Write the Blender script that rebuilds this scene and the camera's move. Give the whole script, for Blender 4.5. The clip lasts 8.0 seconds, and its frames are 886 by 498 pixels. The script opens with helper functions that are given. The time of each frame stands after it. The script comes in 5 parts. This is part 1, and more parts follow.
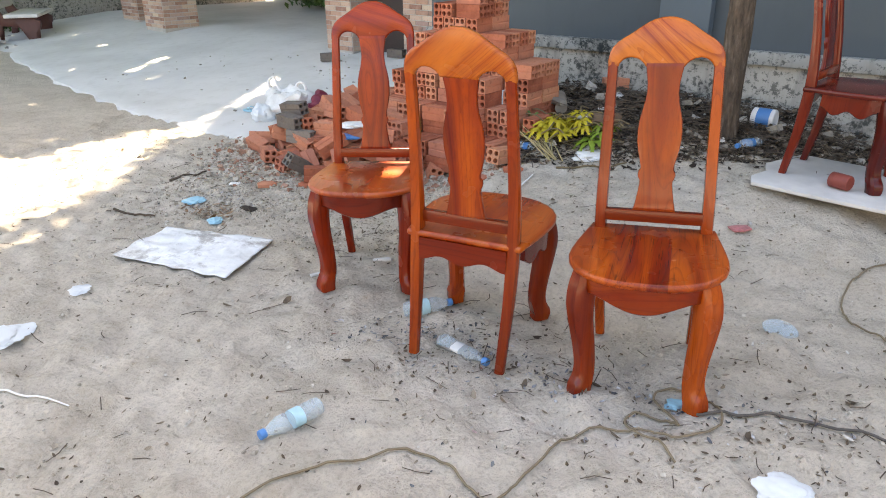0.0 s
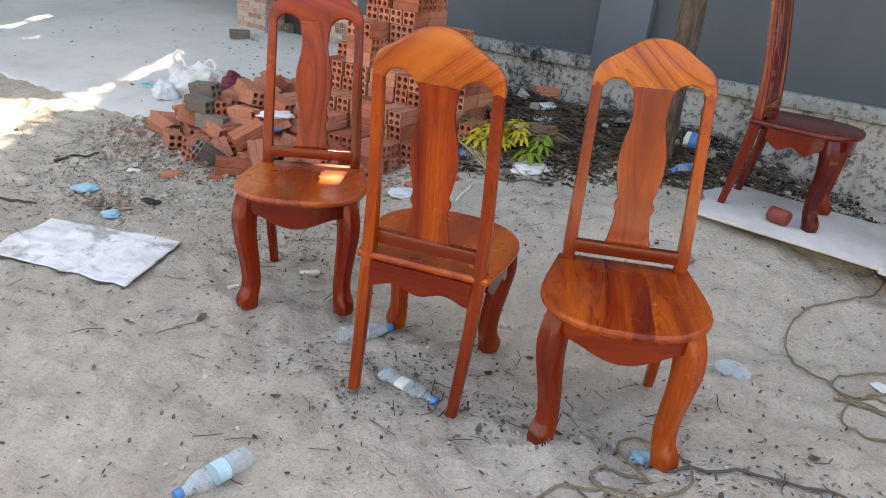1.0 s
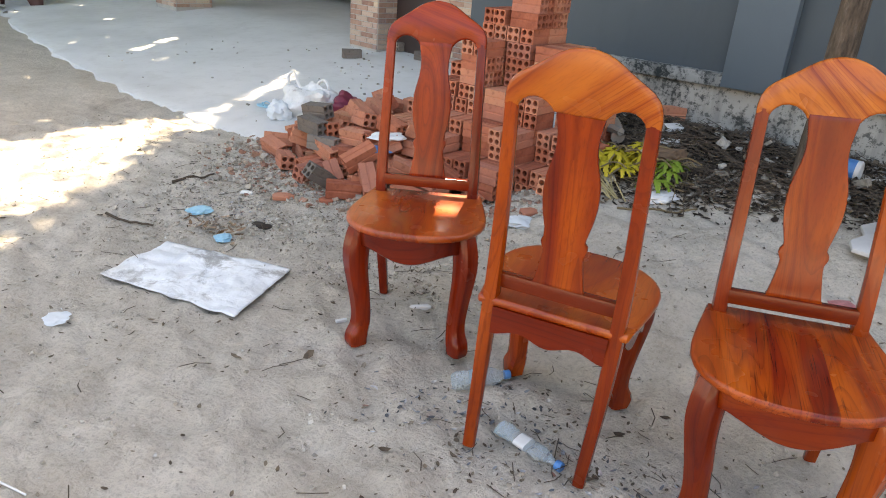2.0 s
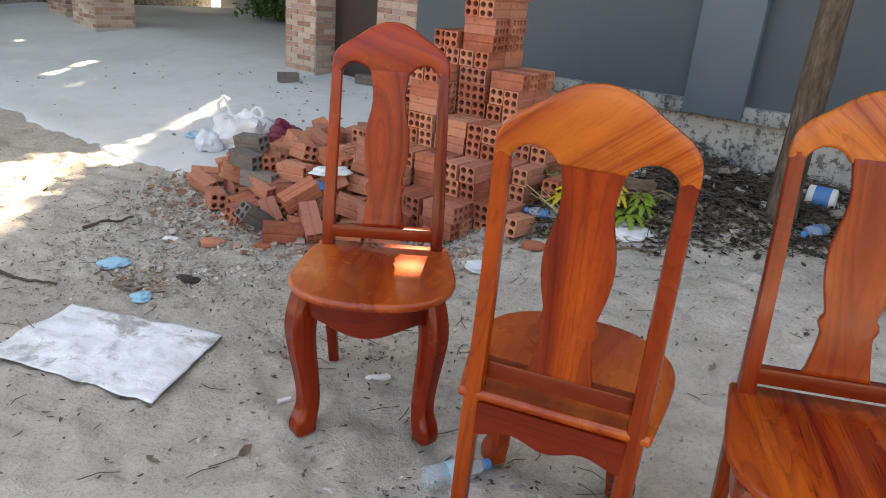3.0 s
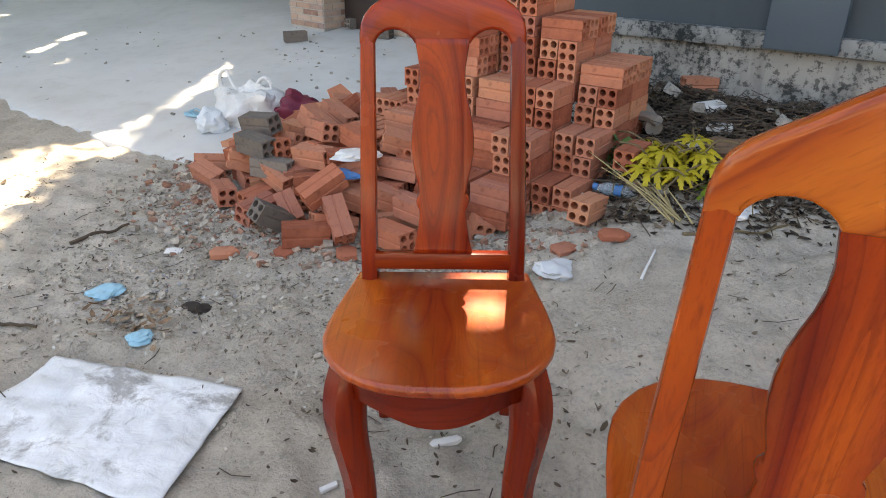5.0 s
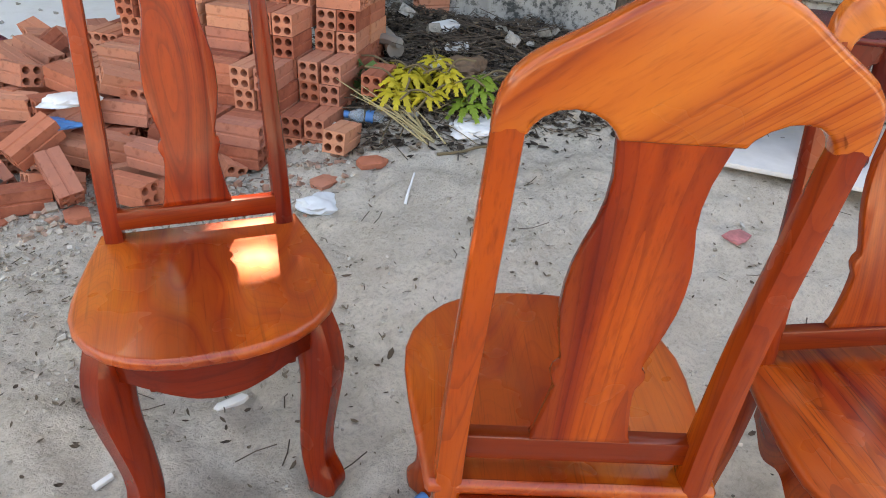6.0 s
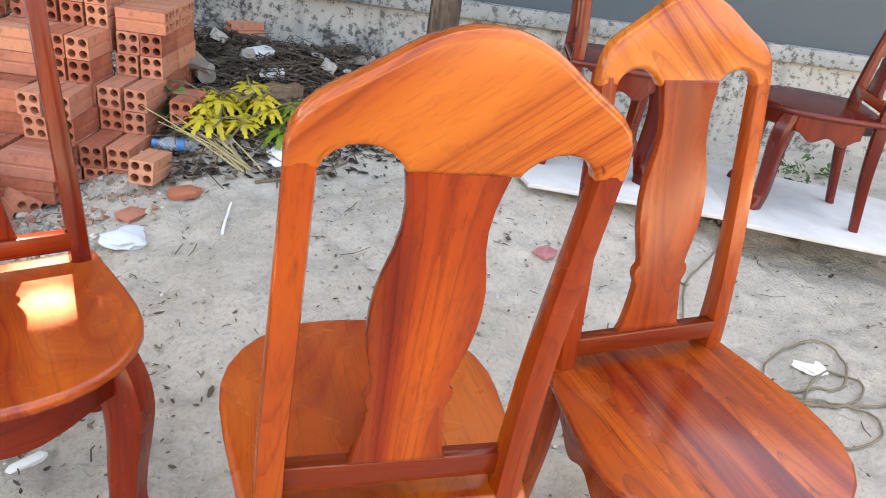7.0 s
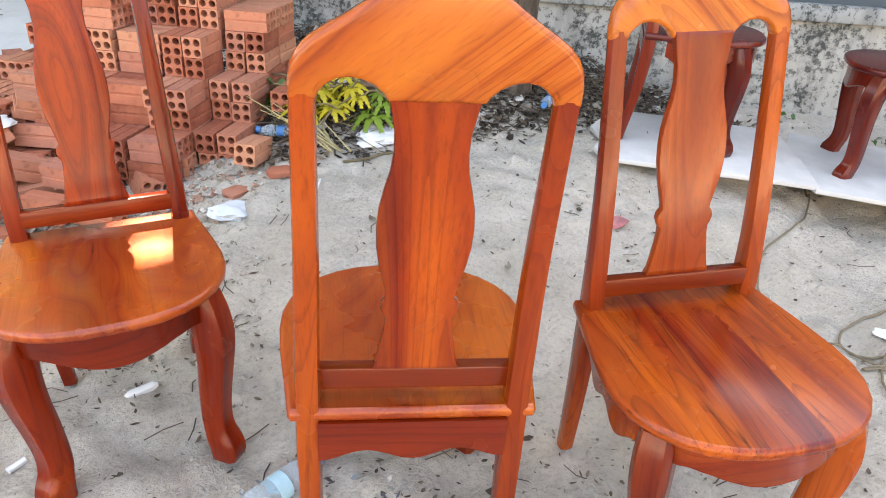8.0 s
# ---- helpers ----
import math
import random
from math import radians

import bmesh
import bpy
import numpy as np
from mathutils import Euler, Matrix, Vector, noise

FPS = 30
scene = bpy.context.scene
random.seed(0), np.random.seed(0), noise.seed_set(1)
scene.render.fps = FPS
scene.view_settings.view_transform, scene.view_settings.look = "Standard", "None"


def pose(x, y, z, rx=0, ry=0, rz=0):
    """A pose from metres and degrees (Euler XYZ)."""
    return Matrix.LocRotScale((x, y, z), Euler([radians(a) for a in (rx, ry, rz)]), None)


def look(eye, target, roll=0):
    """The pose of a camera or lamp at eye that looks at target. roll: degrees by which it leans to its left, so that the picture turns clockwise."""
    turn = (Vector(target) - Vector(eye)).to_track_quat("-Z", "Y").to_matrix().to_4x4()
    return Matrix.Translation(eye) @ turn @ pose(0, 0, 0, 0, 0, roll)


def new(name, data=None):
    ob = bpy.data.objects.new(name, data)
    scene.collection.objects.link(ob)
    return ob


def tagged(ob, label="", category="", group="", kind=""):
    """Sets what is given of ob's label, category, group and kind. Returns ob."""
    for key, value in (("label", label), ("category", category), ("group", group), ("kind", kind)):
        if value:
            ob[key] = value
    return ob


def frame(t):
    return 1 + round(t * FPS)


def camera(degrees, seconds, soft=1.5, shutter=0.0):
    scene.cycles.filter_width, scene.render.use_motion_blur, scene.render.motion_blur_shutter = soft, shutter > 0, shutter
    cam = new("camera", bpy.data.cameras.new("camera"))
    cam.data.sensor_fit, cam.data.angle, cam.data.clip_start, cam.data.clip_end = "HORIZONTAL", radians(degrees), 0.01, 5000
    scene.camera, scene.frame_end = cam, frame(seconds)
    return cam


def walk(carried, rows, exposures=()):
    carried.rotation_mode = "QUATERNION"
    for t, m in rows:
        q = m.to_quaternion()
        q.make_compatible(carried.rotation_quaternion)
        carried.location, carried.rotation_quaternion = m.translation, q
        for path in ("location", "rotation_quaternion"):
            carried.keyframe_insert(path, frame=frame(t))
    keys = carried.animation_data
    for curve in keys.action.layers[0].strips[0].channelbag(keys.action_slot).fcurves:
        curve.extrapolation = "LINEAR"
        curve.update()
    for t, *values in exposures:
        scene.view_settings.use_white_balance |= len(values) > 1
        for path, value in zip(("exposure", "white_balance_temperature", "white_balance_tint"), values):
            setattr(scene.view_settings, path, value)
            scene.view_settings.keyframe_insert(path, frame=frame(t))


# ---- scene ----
cam = camera(64.6, 8.0, soft=1.0)
PATH = [
    (0, (0.296, 0.656, 1.273), (-0.032, 2.464, 0.481), -0.5),
    (0.5, (0.2, 0.793, 1.26), (-0.01, 2.614, 0.458), 5.5),
    (1, (0.063, 0.909, 1.257), (0.047, 2.743, 0.456), 6.6),
    (1.5, (-0.01, 0.968, 1.244), (-0.23, 2.776, 0.418), 5.7),
    (1.7, (-0.023, 1.016, 1.25), (-0.32, 2.818, 0.437), 4.6),
    (2.8, (-0.087, 1.421, 1.199), (-0.308, 3.267, 0.461), 4.5),
    (3, (-0.157, 1.48, 1.213), (-0.297, 3.338, 0.486), 5.0),
    (3.5, (-0.265, 1.586, 1.201), (-0.518, 3.385, 0.364), 4.9),
    (4, (-0.275, 1.815, 1.183), (-0.758, 3.574, 0.36), -3.2),
    (4.2, (-0.268, 1.879, 1.181), (-0.76, 3.649, 0.39), -3.4),
    (5.3, (-0.375, 2.082, 1.18), (-0.38, 3.858, 0.259), 2.4),
    (5.5, (-0.381, 2.098, 1.175), (-0.268, 3.851, 0.218), 2.8),
    (6, (-0.373, 2.111, 1.159), (0.125, 3.758, 0.139), 4.0),
    (6.5, (-0.357, 2.105, 1.168), (0.41, 3.692, 0.224), 6.9),
    (7, (-0.349, 2.087, 1.176), (0.593, 3.594, 0.26), 8.5),
    (7.5, (-0.331, 2.042, 1.173), (0.551, 3.556, 0.208), 7.1),
    (8, (-0.28, 1.874, 1.171), (0.357, 3.513, 0.22), 3.1),
]
# the clip's camera opens up as the picture fills with dark wood; its white balance is warm
EXPOSURE = [(t, stops, 8500.0, 12.0) for t, stops in ((0.0, 3.40), (0.5, 3.26), (1.0, 3.21), (1.5, 3.25), (3.0, 3.08), (4.0, 3.05), (5.5, 3.24), (6.5, 3.85), (7.0, 3.95), (8.0, 3.98))]
walk(cam, [(t, look(eye, target, roll)) for t, eye, target, roll in PATH], EXPOSURE)

# ---- light ----
SUN_AZ, SUN_EL = radians(93.0), radians(54.0)      # azimuth from +x towards +y
TO_SUN = Vector((math.cos(SUN_AZ) * math.cos(SUN_EL), math.sin(SUN_AZ) * math.cos(SUN_EL), math.sin(SUN_EL)))
world = bpy.data.worlds.new("sky")
scene.world = world
world.use_nodes = True
sky = world.node_tree.nodes.new("ShaderNodeTexSky")
sky.sky_type, sky.sun_disc = "NISHITA", False
sky.sun_elevation, sky.sun_rotation = SUN_EL, radians(90.0) - SUN_AZ
sky.air_density, sky.dust_density = 1.0, 3.0
background = world.node_tree.nodes["Background"]
background.inputs["Strength"].default_value = 0.095
world.node_tree.links.new(sky.outputs["Color"], background.inputs["Color"])
sun = new("sun", bpy.data.lights.new("sun", "SUN"))
sun.data.energy, sun.data.angle, sun.data.color = 4.2, radians(0.55), (1.0, 0.94, 0.84)
sun.matrix_world = look(TO_SUN * 40, (0, 0, 0))


# ---- materials ----
def socket(node, name, value):
    node.inputs[name].default_value = value


class Mat:
    """A small builder for node materials."""

    def __init__(self, name, rough=0.6, metallic=0.0, spec=0.5, coords="Object"):
        self.m = bpy.data.materials.new(name)
        self.m.use_nodes = True
        self.t = self.m.node_tree
        self.b = self.t.nodes["Principled BSDF"]
        socket(self.b, "Roughness", rough)
        socket(self.b, "Metallic", metallic)
        socket(self.b, "Specular IOR Level", spec)
        self.coord = self.t.nodes.new("ShaderNodeTexCoord").outputs[coords]

    def link(self, a, b):
        self.t.links.new(a, b)

    def mapping(self, scale=(1, 1, 1), rot=(0, 0, 0), source=None, shift=None):
        n = self.t.nodes.new("ShaderNodeMapping")
        socket(n, "Scale", scale)
        socket(n, "Rotation", [radians(a) for a in rot])
        self.link(source or self.coord, n.inputs["Vector"])
        if shift:
            self.link(shift, n.inputs["Location"])
        return n.outputs["Vector"]

    def noise(self, scale, detail=4, rough=0.55, vector=None, distort=0.0):
        n = self.t.nodes.new("ShaderNodeTexNoise")
        socket(n, "Scale", scale)
        socket(n, "Detail", detail)
        socket(n, "Roughness", rough)
        socket(n, "Distortion", distort)
        self.link(vector or self.coord, n.inputs["Vector"])
        return n.outputs["Fac"]

    def voronoi(self, scale, vector=None, feature="F1", out="Distance"):
        n = self.t.nodes.new("ShaderNodeTexVoronoi")
        n.feature = feature
        socket(n, "Scale", scale)
        self.link(vector or self.coord, n.inputs["Vector"])
        return n.outputs[out]

    def ramp(self, fac, *stops):
        n = self.t.nodes.new("ShaderNodeValToRGB")
        e = n.color_ramp.elements
        while len(e) < len(stops):
            e.new(0.5)
        for el, (p, c) in zip(e, stops):
            el.position = p
            el.color = (*c, 1) if len(c) == 3 else c
        self.link(fac, n.inputs["Fac"])
        return n.outputs["Color"]

    def grey(self, fac, lo, hi, a=0.0, b=1.0):
        n = self.t.nodes.new("ShaderNodeMapRange")
        for k, v in (("From Min", lo), ("From Max", hi), ("To Min", a), ("To Max", b)):
            socket(n, k, v)
        self.link(fac, n.inputs["Value"])
        return n.outputs["Result"]

    def mix(self, fac, a, b, mode="MIX"):
        n = self.t.nodes.new("ShaderNodeMix")
        n.data_type, n.blend_type = "RGBA", mode
        for sock, v in ((n.inputs[0], fac), (n.inputs[6], a), (n.inputs[7], b)):
            if isinstance(v, (int, float)):
                sock.default_value = v
            elif isinstance(v, tuple):
                sock.default_value = (*v, 1)
            else:
                self.link(v, sock)
        return n.outputs[2]

    def random(self):
        return self.t.nodes.new("ShaderNodeObjectInfo").outputs["Random"]

    def island(self):
        return self.t.nodes.new("ShaderNodeNewGeometry").outputs["Random Per Island"]

    def colour(self, c):
        if isinstance(c, tuple):
            socket(self.b, "Base Color", (*c, 1))
        else:
            self.link(c, self.b.inputs["Base Color"])
        return self

    def rough(self, r):
        self.link(r, self.b.inputs["Roughness"])
        return self

    def bump(self, height, strength=0.3, dist=0.01):
        n = self.t.nodes.new("ShaderNodeBump")
        socket(n, "Strength", strength)
        socket(n, "Distance", dist)
        self.link(height, n.inputs["Height"])
        self.link(n.outputs["Normal"], self.b.inputs["Normal"])
        return self


def wood(name, rot, dark, mid, light, stretch=(9, 9, 0.9), rough=0.2, waves=5.0, planks=0.0, figure=0.32, pore=0.18, spec=0.34, line=0.34):
    """Varnished hardwood; the grain runs along the local z axis turned by rot. planks: boards a metre across, each of its own tone."""
    m = Mat(name, rough=rough, spec=spec)
    add = m.t.nodes.new("ShaderNodeVectorMath")
    add.operation = "SCALE"
    comb = m.t.nodes.new("ShaderNodeCombineXYZ")
    r = m.random()
    for k in range(3):
        m.link(r, comb.inputs[k])
    m.link(comb.outputs[0], add.inputs[0])
    socket(add, "Scale", 7.0)
    turned = m.mapping((1, 1, 1), rot)
    shift = add.outputs[0]
    tone = r
    if planks:
        split = m.t.nodes.new("ShaderNodeSeparateXYZ")
        m.link(m.coord, split.inputs[0])
        mul = m.t.nodes.new("ShaderNodeMath")
        mul.operation = "MULTIPLY_ADD"
        m.link(split.outputs["X"], mul.inputs[0])
        mul.inputs[1].default_value = planks
        m.link(r, mul.inputs[2])
        flo = m.t.nodes.new("ShaderNodeMath")
        flo.operation = "FLOOR"
        m.link(mul.outputs[0], flo.inputs[0])
        wn = m.t.nodes.new("ShaderNodeTexWhiteNoise")
        wn.noise_dimensions = "2D"
        both = m.t.nodes.new("ShaderNodeCombineXYZ")
        m.link(flo.outputs[0], both.inputs[0])
        m.link(r, both.inputs[1])
        m.link(both.outputs[0], wn.inputs["Vector"])
        tone = wn.outputs["Value"]
        sc = m.t.nodes.new("ShaderNodeVectorMath")
        sc.operation = "SCALE"
        m.link(wn.outputs["Color"], sc.inputs[0])
        socket(sc, "Scale", 9.0)
        shift = sc.outputs[0]
    v = m.mapping(stretch, (0, 0, 0), turned, shift)
    # growth rings: contour lines of a stretched noise
    rings = m.t.nodes.new("ShaderNodeMath")
    rings.operation = "MULTIPLY"
    m.link(m.noise(0.30, 2, 0.45, v, 0.3), rings.inputs[0])
    rings.inputs[1].default_value = waves * 2.6
    saw = m.t.nodes.new("ShaderNodeMath")
    saw.operation = "FRACT"
    m.link(rings.outputs[0], saw.inputs[0])
    fine = m.noise(5.5, 5, 0.6, m.mapping((26, 26, 1.4), (0, 0, 0), turned, shift))
    broad = m.noise(0.55, 3, 0.5, v)
    base = m.ramp(broad, (0.36, dark), (0.49, mid), (0.62, light))
    bands = m.ramp(saw.outputs[0], (0.0, mid), (0.62, light), (0.86, mid), (0.96, dark), (1.0, mid))
    c = m.mix(figure, base, bands)
    thin = m.grey(m.noise(0.30, 2, 0.45, v, 0.3), 0.30, 0.70, 0.0, waves * 4.5)
    wrap = m.t.nodes.new("ShaderNodeMath")
    wrap.operation = "FRACT"
    m.link(thin, wrap.inputs[0])
    c = m.mix(m.grey(wrap.outputs[0], 0.72, 0.98, 0.0, line), c, dark)
    c = m.mix(m.grey(tone, 0.35, 1.0, 0.0, 0.32), c, dark)
    c = m.mix(m.grey(fine, 0.50, 0.74, 0.0, 0.38), c, dark)
    pores = m.noise(4.0, 2, 0.5, m.mapping((70, 70, 1.6), (0, 0, 0), turned, shift))
    c = m.mix(m.grey(pores, 0.58, 0.70, 0.0, pore), c, tuple(x * 0.4 for x in dark))
    m.colour(c)
    m.rough(m.grey(m.noise(6.0, 3), 0.3, 0.7, rough * 0.7, rough * 1.5))
    socket(m.b, "Coat Weight", 0.2 * spec)
    socket(m.b, "Coat Roughness", 0.07)
    return m.bump(fine, 0.06, 0.002).m


SHADED_RED = ((0.055, 0.0037, 0.0015), (0.125, 0.0085, 0.0016), (0.20, 0.018, 0.002))
AMBER = ((0.16, 0.020, 0.004), (0.35, 0.073, 0.009), (0.49, 0.138, 0.017))
SEATC = ((0.065, 0.004, 0.0015), (0.185, 0.0135, 0.002), (0.42, 0.076, 0.006))
MAHOG = ((0.055, 0.004, 0.003), (0.125, 0.0100, 0.004), (0.20, 0.023, 0.006))
POSTC = ((0.085, 0.0060, 0.002), (0.200, 0.0180, 0.002), (0.37, 0.063, 0.005))
DEEP = ((0.075, 0.0046, 0.0015), (0.180, 0.0118, 0.0018), (0.30, 0.033, 0.003))
wood_post = wood("varnished post wood", (0, 0, 0), *POSTC)
wood_splat = wood("varnished splat wood", (0, 0, 0), *POSTC, stretch=(12, 12, 0.9))
wood_cross = wood("varnished cross rail wood", (0, 90, 0), *POSTC)
deep_post = wood("deep red post wood", (0, 0, 0), *DEEP, spec=0.3)
deep_splat = wood("deep red splat wood", (0, 0, 0), *DEEP, stretch=(12, 12, 0.9), figure=0.6, spec=0.3)
deep_crest = wood("deep red crest wood", (0, 72, 0), (0.12, 0.0085, 0.002), (0.26, 0.021, 0.002), (0.38, 0.048, 0.003), stretch=(11, 11, 0.9), figure=0.5, spec=0.3)
wood_crest = wood("varnished crest wood", (0, 50, 0), *AMBER, stretch=(11, 11, 0.7), waves=5.0, figure=0.65, pore=0.2, line=0.45)
wood_seat = wood("red streaked seat wood", (90, 0, 0), *SEATC, stretch=(12, 12, 1.4), rough=0.25, waves=5.0, planks=6.0, figure=0.45, pore=0.65, spec=0.34, line=0.4)
wood_seat_amber = wood("amber seat wood", (90, 0, 90), *((0.165, 0.0140, 0.002), (0.34, 0.048, 0.004), (0.50, 0.108, 0.008)), stretch=(10, 10, 3.0), rough=0.26, waves=8.0, figure=0.26, pore=0.35, spec=0.5, line=0.27)
# apron wood, its red darkened to hold the shade below the seat
shaded_rail = wood("varnished rail wood darkened for shade", (0, 90, 0), *SHADED_RED)
wood_leg = wood("varnished leg wood", (0, 0, 0), *((0.088, 0.0060, 0.002), (0.215, 0.0205, 0.002), (0.38, 0.065, 0.005)))
wood_dark = wood("dark mahogany stain", (0, 0, 0), *MAHOG)
wood_dark_seat = wood("dark mahogany seat", (90, 0, 0), *MAHOG, rough=0.2)


def sand_material():
    m = Mat("trampled sand", rough=0.95, spec=0.15)
    big = m.noise(0.55, 5, 0.6)
    mid = m.noise(4.0, 6, 0.65)
    small = m.noise(17.0, 6, 0.7, None, 0.6)
    fine = m.noise(70.0, 5, 0.75)
    grit = m.voronoi(150.0)
    c = m.ramp(big, (0.30, (0.55, 0.485, 0.40)), (0.5, (0.645, 0.575, 0.485)), (0.72, (0.71, 0.645, 0.555)))
    c = m.mix(m.grey(mid, 0.40, 0.70, 0.0, 0.6), c, (0.45, 0.395, 0.315))
    c = m.mix(m.grey(m.noise(1.7, 6, 0.7, None, 0.8), 0.50, 0.70, 0.0, 0.55), c, (0.40, 0.335, 0.255))
    c = m.mix(m.grey(small, 0.50, 0.74, 0.0, 0.55), c, (0.36, 0.305, 0.24))
    c = m.mix(m.grey(fine, 0.48, 0.75, 0.0, 0.62), c, (0.25, 0.22, 0.18))
    c = m.mix(m.grey(m.noise(36.0, 5, 0.7), 0.64, 0.76, 0.0, 0.45), c, (0.20, 0.165, 0.13))
    c = m.mix(m.grey(grit, 0.05, 0.17, 0.55, 0.0), c, (0.72, 0.69, 0.63))
    m.colour(c)
    h = m.mix(0.3, m.mix(0.6, mid, small), fine)
    return m.bump(h, 1.0, 0.05).m


def concrete_material():
    m = Mat("worn concrete", rough=0.85, spec=0.25)
    c = m.ramp(m.noise(0.9, 6, 0.6), (0.3, (0.56, 0.555, 0.53)), (0.55, (0.66, 0.655, 0.635)), (0.75, (0.72, 0.71, 0.69)))
    c = m.mix(m.grey(m.noise(7.0, 5, 0.7), 0.5, 0.75, 0.0, 0.4), c, (0.46, 0.44, 0.40))
    m.colour(c)
    return m.bump(m.noise(45.0, 4), 0.2, 0.004).m


def plaster_material(name, light, dark, rot):
    """Old lime plaster with mould and vertical run marks."""
    m = Mat(name, rough=0.9, spec=0.2)
    v = m.mapping((1, 1, 1), rot)
    streak = m.noise(3.0, 5, 0.65, m.mapping((2.4, 2.4, 0.28), (0, 0, 0), v))
    blot = m.noise(2.2, 6, 0.7, v)
    speck = m.noise(26.0, 4, 0.75, v)
    c = m.ramp(blot, (0.3, tuple(x * 0.78 for x in light)), (0.6, light))
    c = m.mix(m.grey(streak, 0.5, 0.66, 0.0, 0.75), c, tuple(x * 0.55 for x in light))
    both = m.mix(0.5, m.grey(blot, 0.45, 0.62, 0.0, 1.0), m.grey(speck, 0.45, 0.58, 0.0, 1.0), "MULTIPLY")
    c = m.mix(m.grey(speck, 0.53, 0.60, 0.0, 0.7), c, dark)
    c = m.mix(m.grey(both, 0.25, 0.8, 0.0, 0.9), c, dark)
    m.colour(c)
    return m.bump(m.mix(0.5, blot, speck), 0.25, 0.01).m


def paint_material(name, col, wear=0.25):
    m = Mat(name, rough=0.62, spec=0.35)
    c = m.mix(m.grey(m.noise(1.1, 5, 0.6), 0.35, 0.7, 0.0, wear), col, tuple(min(1, x * 1.35) for x in col))
    c = m.mix(m.grey(m.noise(4.0, 5, 0.7, m.mapping((1, 1, 0.2))), 0.55, 0.75, 0.0, wear), c, tuple(x * 0.7 for x in col))
    m.colour(c)
    return m.bump(m.noise(30.0, 3), 0.1, 0.004).m


def brick_material(name, a, b, c2):
    m = Mat(name, rough=0.88, spec=0.2)
    c = m.ramp(m.random(), (0.0, a), (0.35, b), (0.55, c2), (0.75, tuple(x * y for x, y in zip(b, (0.85, 0.95, 1.15)))), (1.0, tuple(x * y for x, y in zip(c2, (1.04, 1.10, 1.05)))))
    c = m.mix(m.grey(m.noise(14.0, 5, 0.65), 0.45, 0.75, 0.0, 0.45), c, tuple(x * 1.4 for x in b))
    c = m.mix(m.grey(m.noise(42.0, 4, 0.6), 0.55, 0.75, 0.0, 0.5), c, tuple(x * 0.5 for x in a))
    m.colour(c)
    return m.bump(m.noise(70.0, 4, 0.6), 0.35, 0.003).m


def plain(name, col, rough=0.6, var=0.25, scale=9.0, spec=0.4, metallic=0.0):
    m = Mat(name, rough=rough, spec=spec, metallic=metallic)
    m.colour(m.mix(m.grey(m.noise(scale, 5, 0.6), 0.35, 0.7, 0.0, var * 2), col, tuple(x * 0.62 for x in col)))
    return m.bump(m.noise(scale * 6, 3), 0.15, 0.002).m


def film(name, tint, rough=0.15, alpha=0.5):
    """Thin clear plastic: partly see-through, with gloss."""
    m = Mat(name, rough=rough, spec=0.6)
    m.colour(tint)
    socket(m.b, "Transmission Weight", alpha)
    socket(m.b, "IOR", 1.15)
    return m.bump(m.noise(40.0, 3), 0.3, 0.004).m


sand = sand_material()
concrete = concrete_material()
plinth_plaster = plaster_material("old plinth plaster", (0.43, 0.41, 0.365), (0.05, 0.052, 0.047), (0, 0, 29))
ledge_plaster = plaster_material("mossy ledge plaster", (0.34, 0.34, 0.32), (0.022, 0.028, 0.028), (0, 0, 29))
wall_paint = paint_material("blue grey wall paint", (0.058, 0.076, 0.088))
wall_paint_light = paint_material("pale blue panel paint", (0.095, 0.125, 0.147))
clay = brick_material("hollow clay brick", (0.27, 0.078, 0.044), (0.43, 0.145, 0.082), (0.52, 0.225, 0.135))
clay_grey = brick_material("weathered grey brick", (0.10, 0.085, 0.075), (0.16, 0.135, 0.115), (0.22, 0.185, 0.155))
pillar_brick = brick_material("pillar facing brick", (0.24, 0.135, 0.105), (0.38, 0.235, 0.175), (0.54, 0.42, 0.33))
mortar = plain("pale mortar", (0.46, 0.44, 0.40), 0.95)


# ---- mesh helpers ----
def part(name, bm, material, parent=None, label="", smooth=True):
    me = bpy.data.meshes.new(name)
    bmesh.ops.recalc_face_normals(bm, faces=bm.faces)
    bm.to_mesh(me)
    bm.free()
    return part_mesh(name, me, material, parent, label, smooth)


def part_mesh(name, me, material, parent=None, label="", smooth=True):
    if not me.materials:
        me.materials.append(material)
    if smooth:
        me.polygons.foreach_set("use_smooth", [True] * len(me.polygons))
        me.set_sharp_from_angle(angle=radians(42))
    ob = new(name, me)
    if parent is not None:
        ob.parent = parent
    if label:
        ob["label"] = label
    return ob


def empty(name, m, label, category, group=""):
    ob = new(name)
    ob.empty_display_size = 0.1
    ob.matrix_world = m
    return tagged(ob, label, category, group)


def from_lists(name, verts, faces, material, parent=None, label="", smooth=True):
    me = bpy.data.meshes.new(name)
    me.from_pydata([tuple(v) for v in verts], [], faces)
    me.update()
    return part_mesh(name, me, material, parent, label, smooth)


def smoothstep(v, a, b):
    f = min(1.0, max(0.0, (v - a) / (b - a)))
    return f * f * (3 - 2 * f)


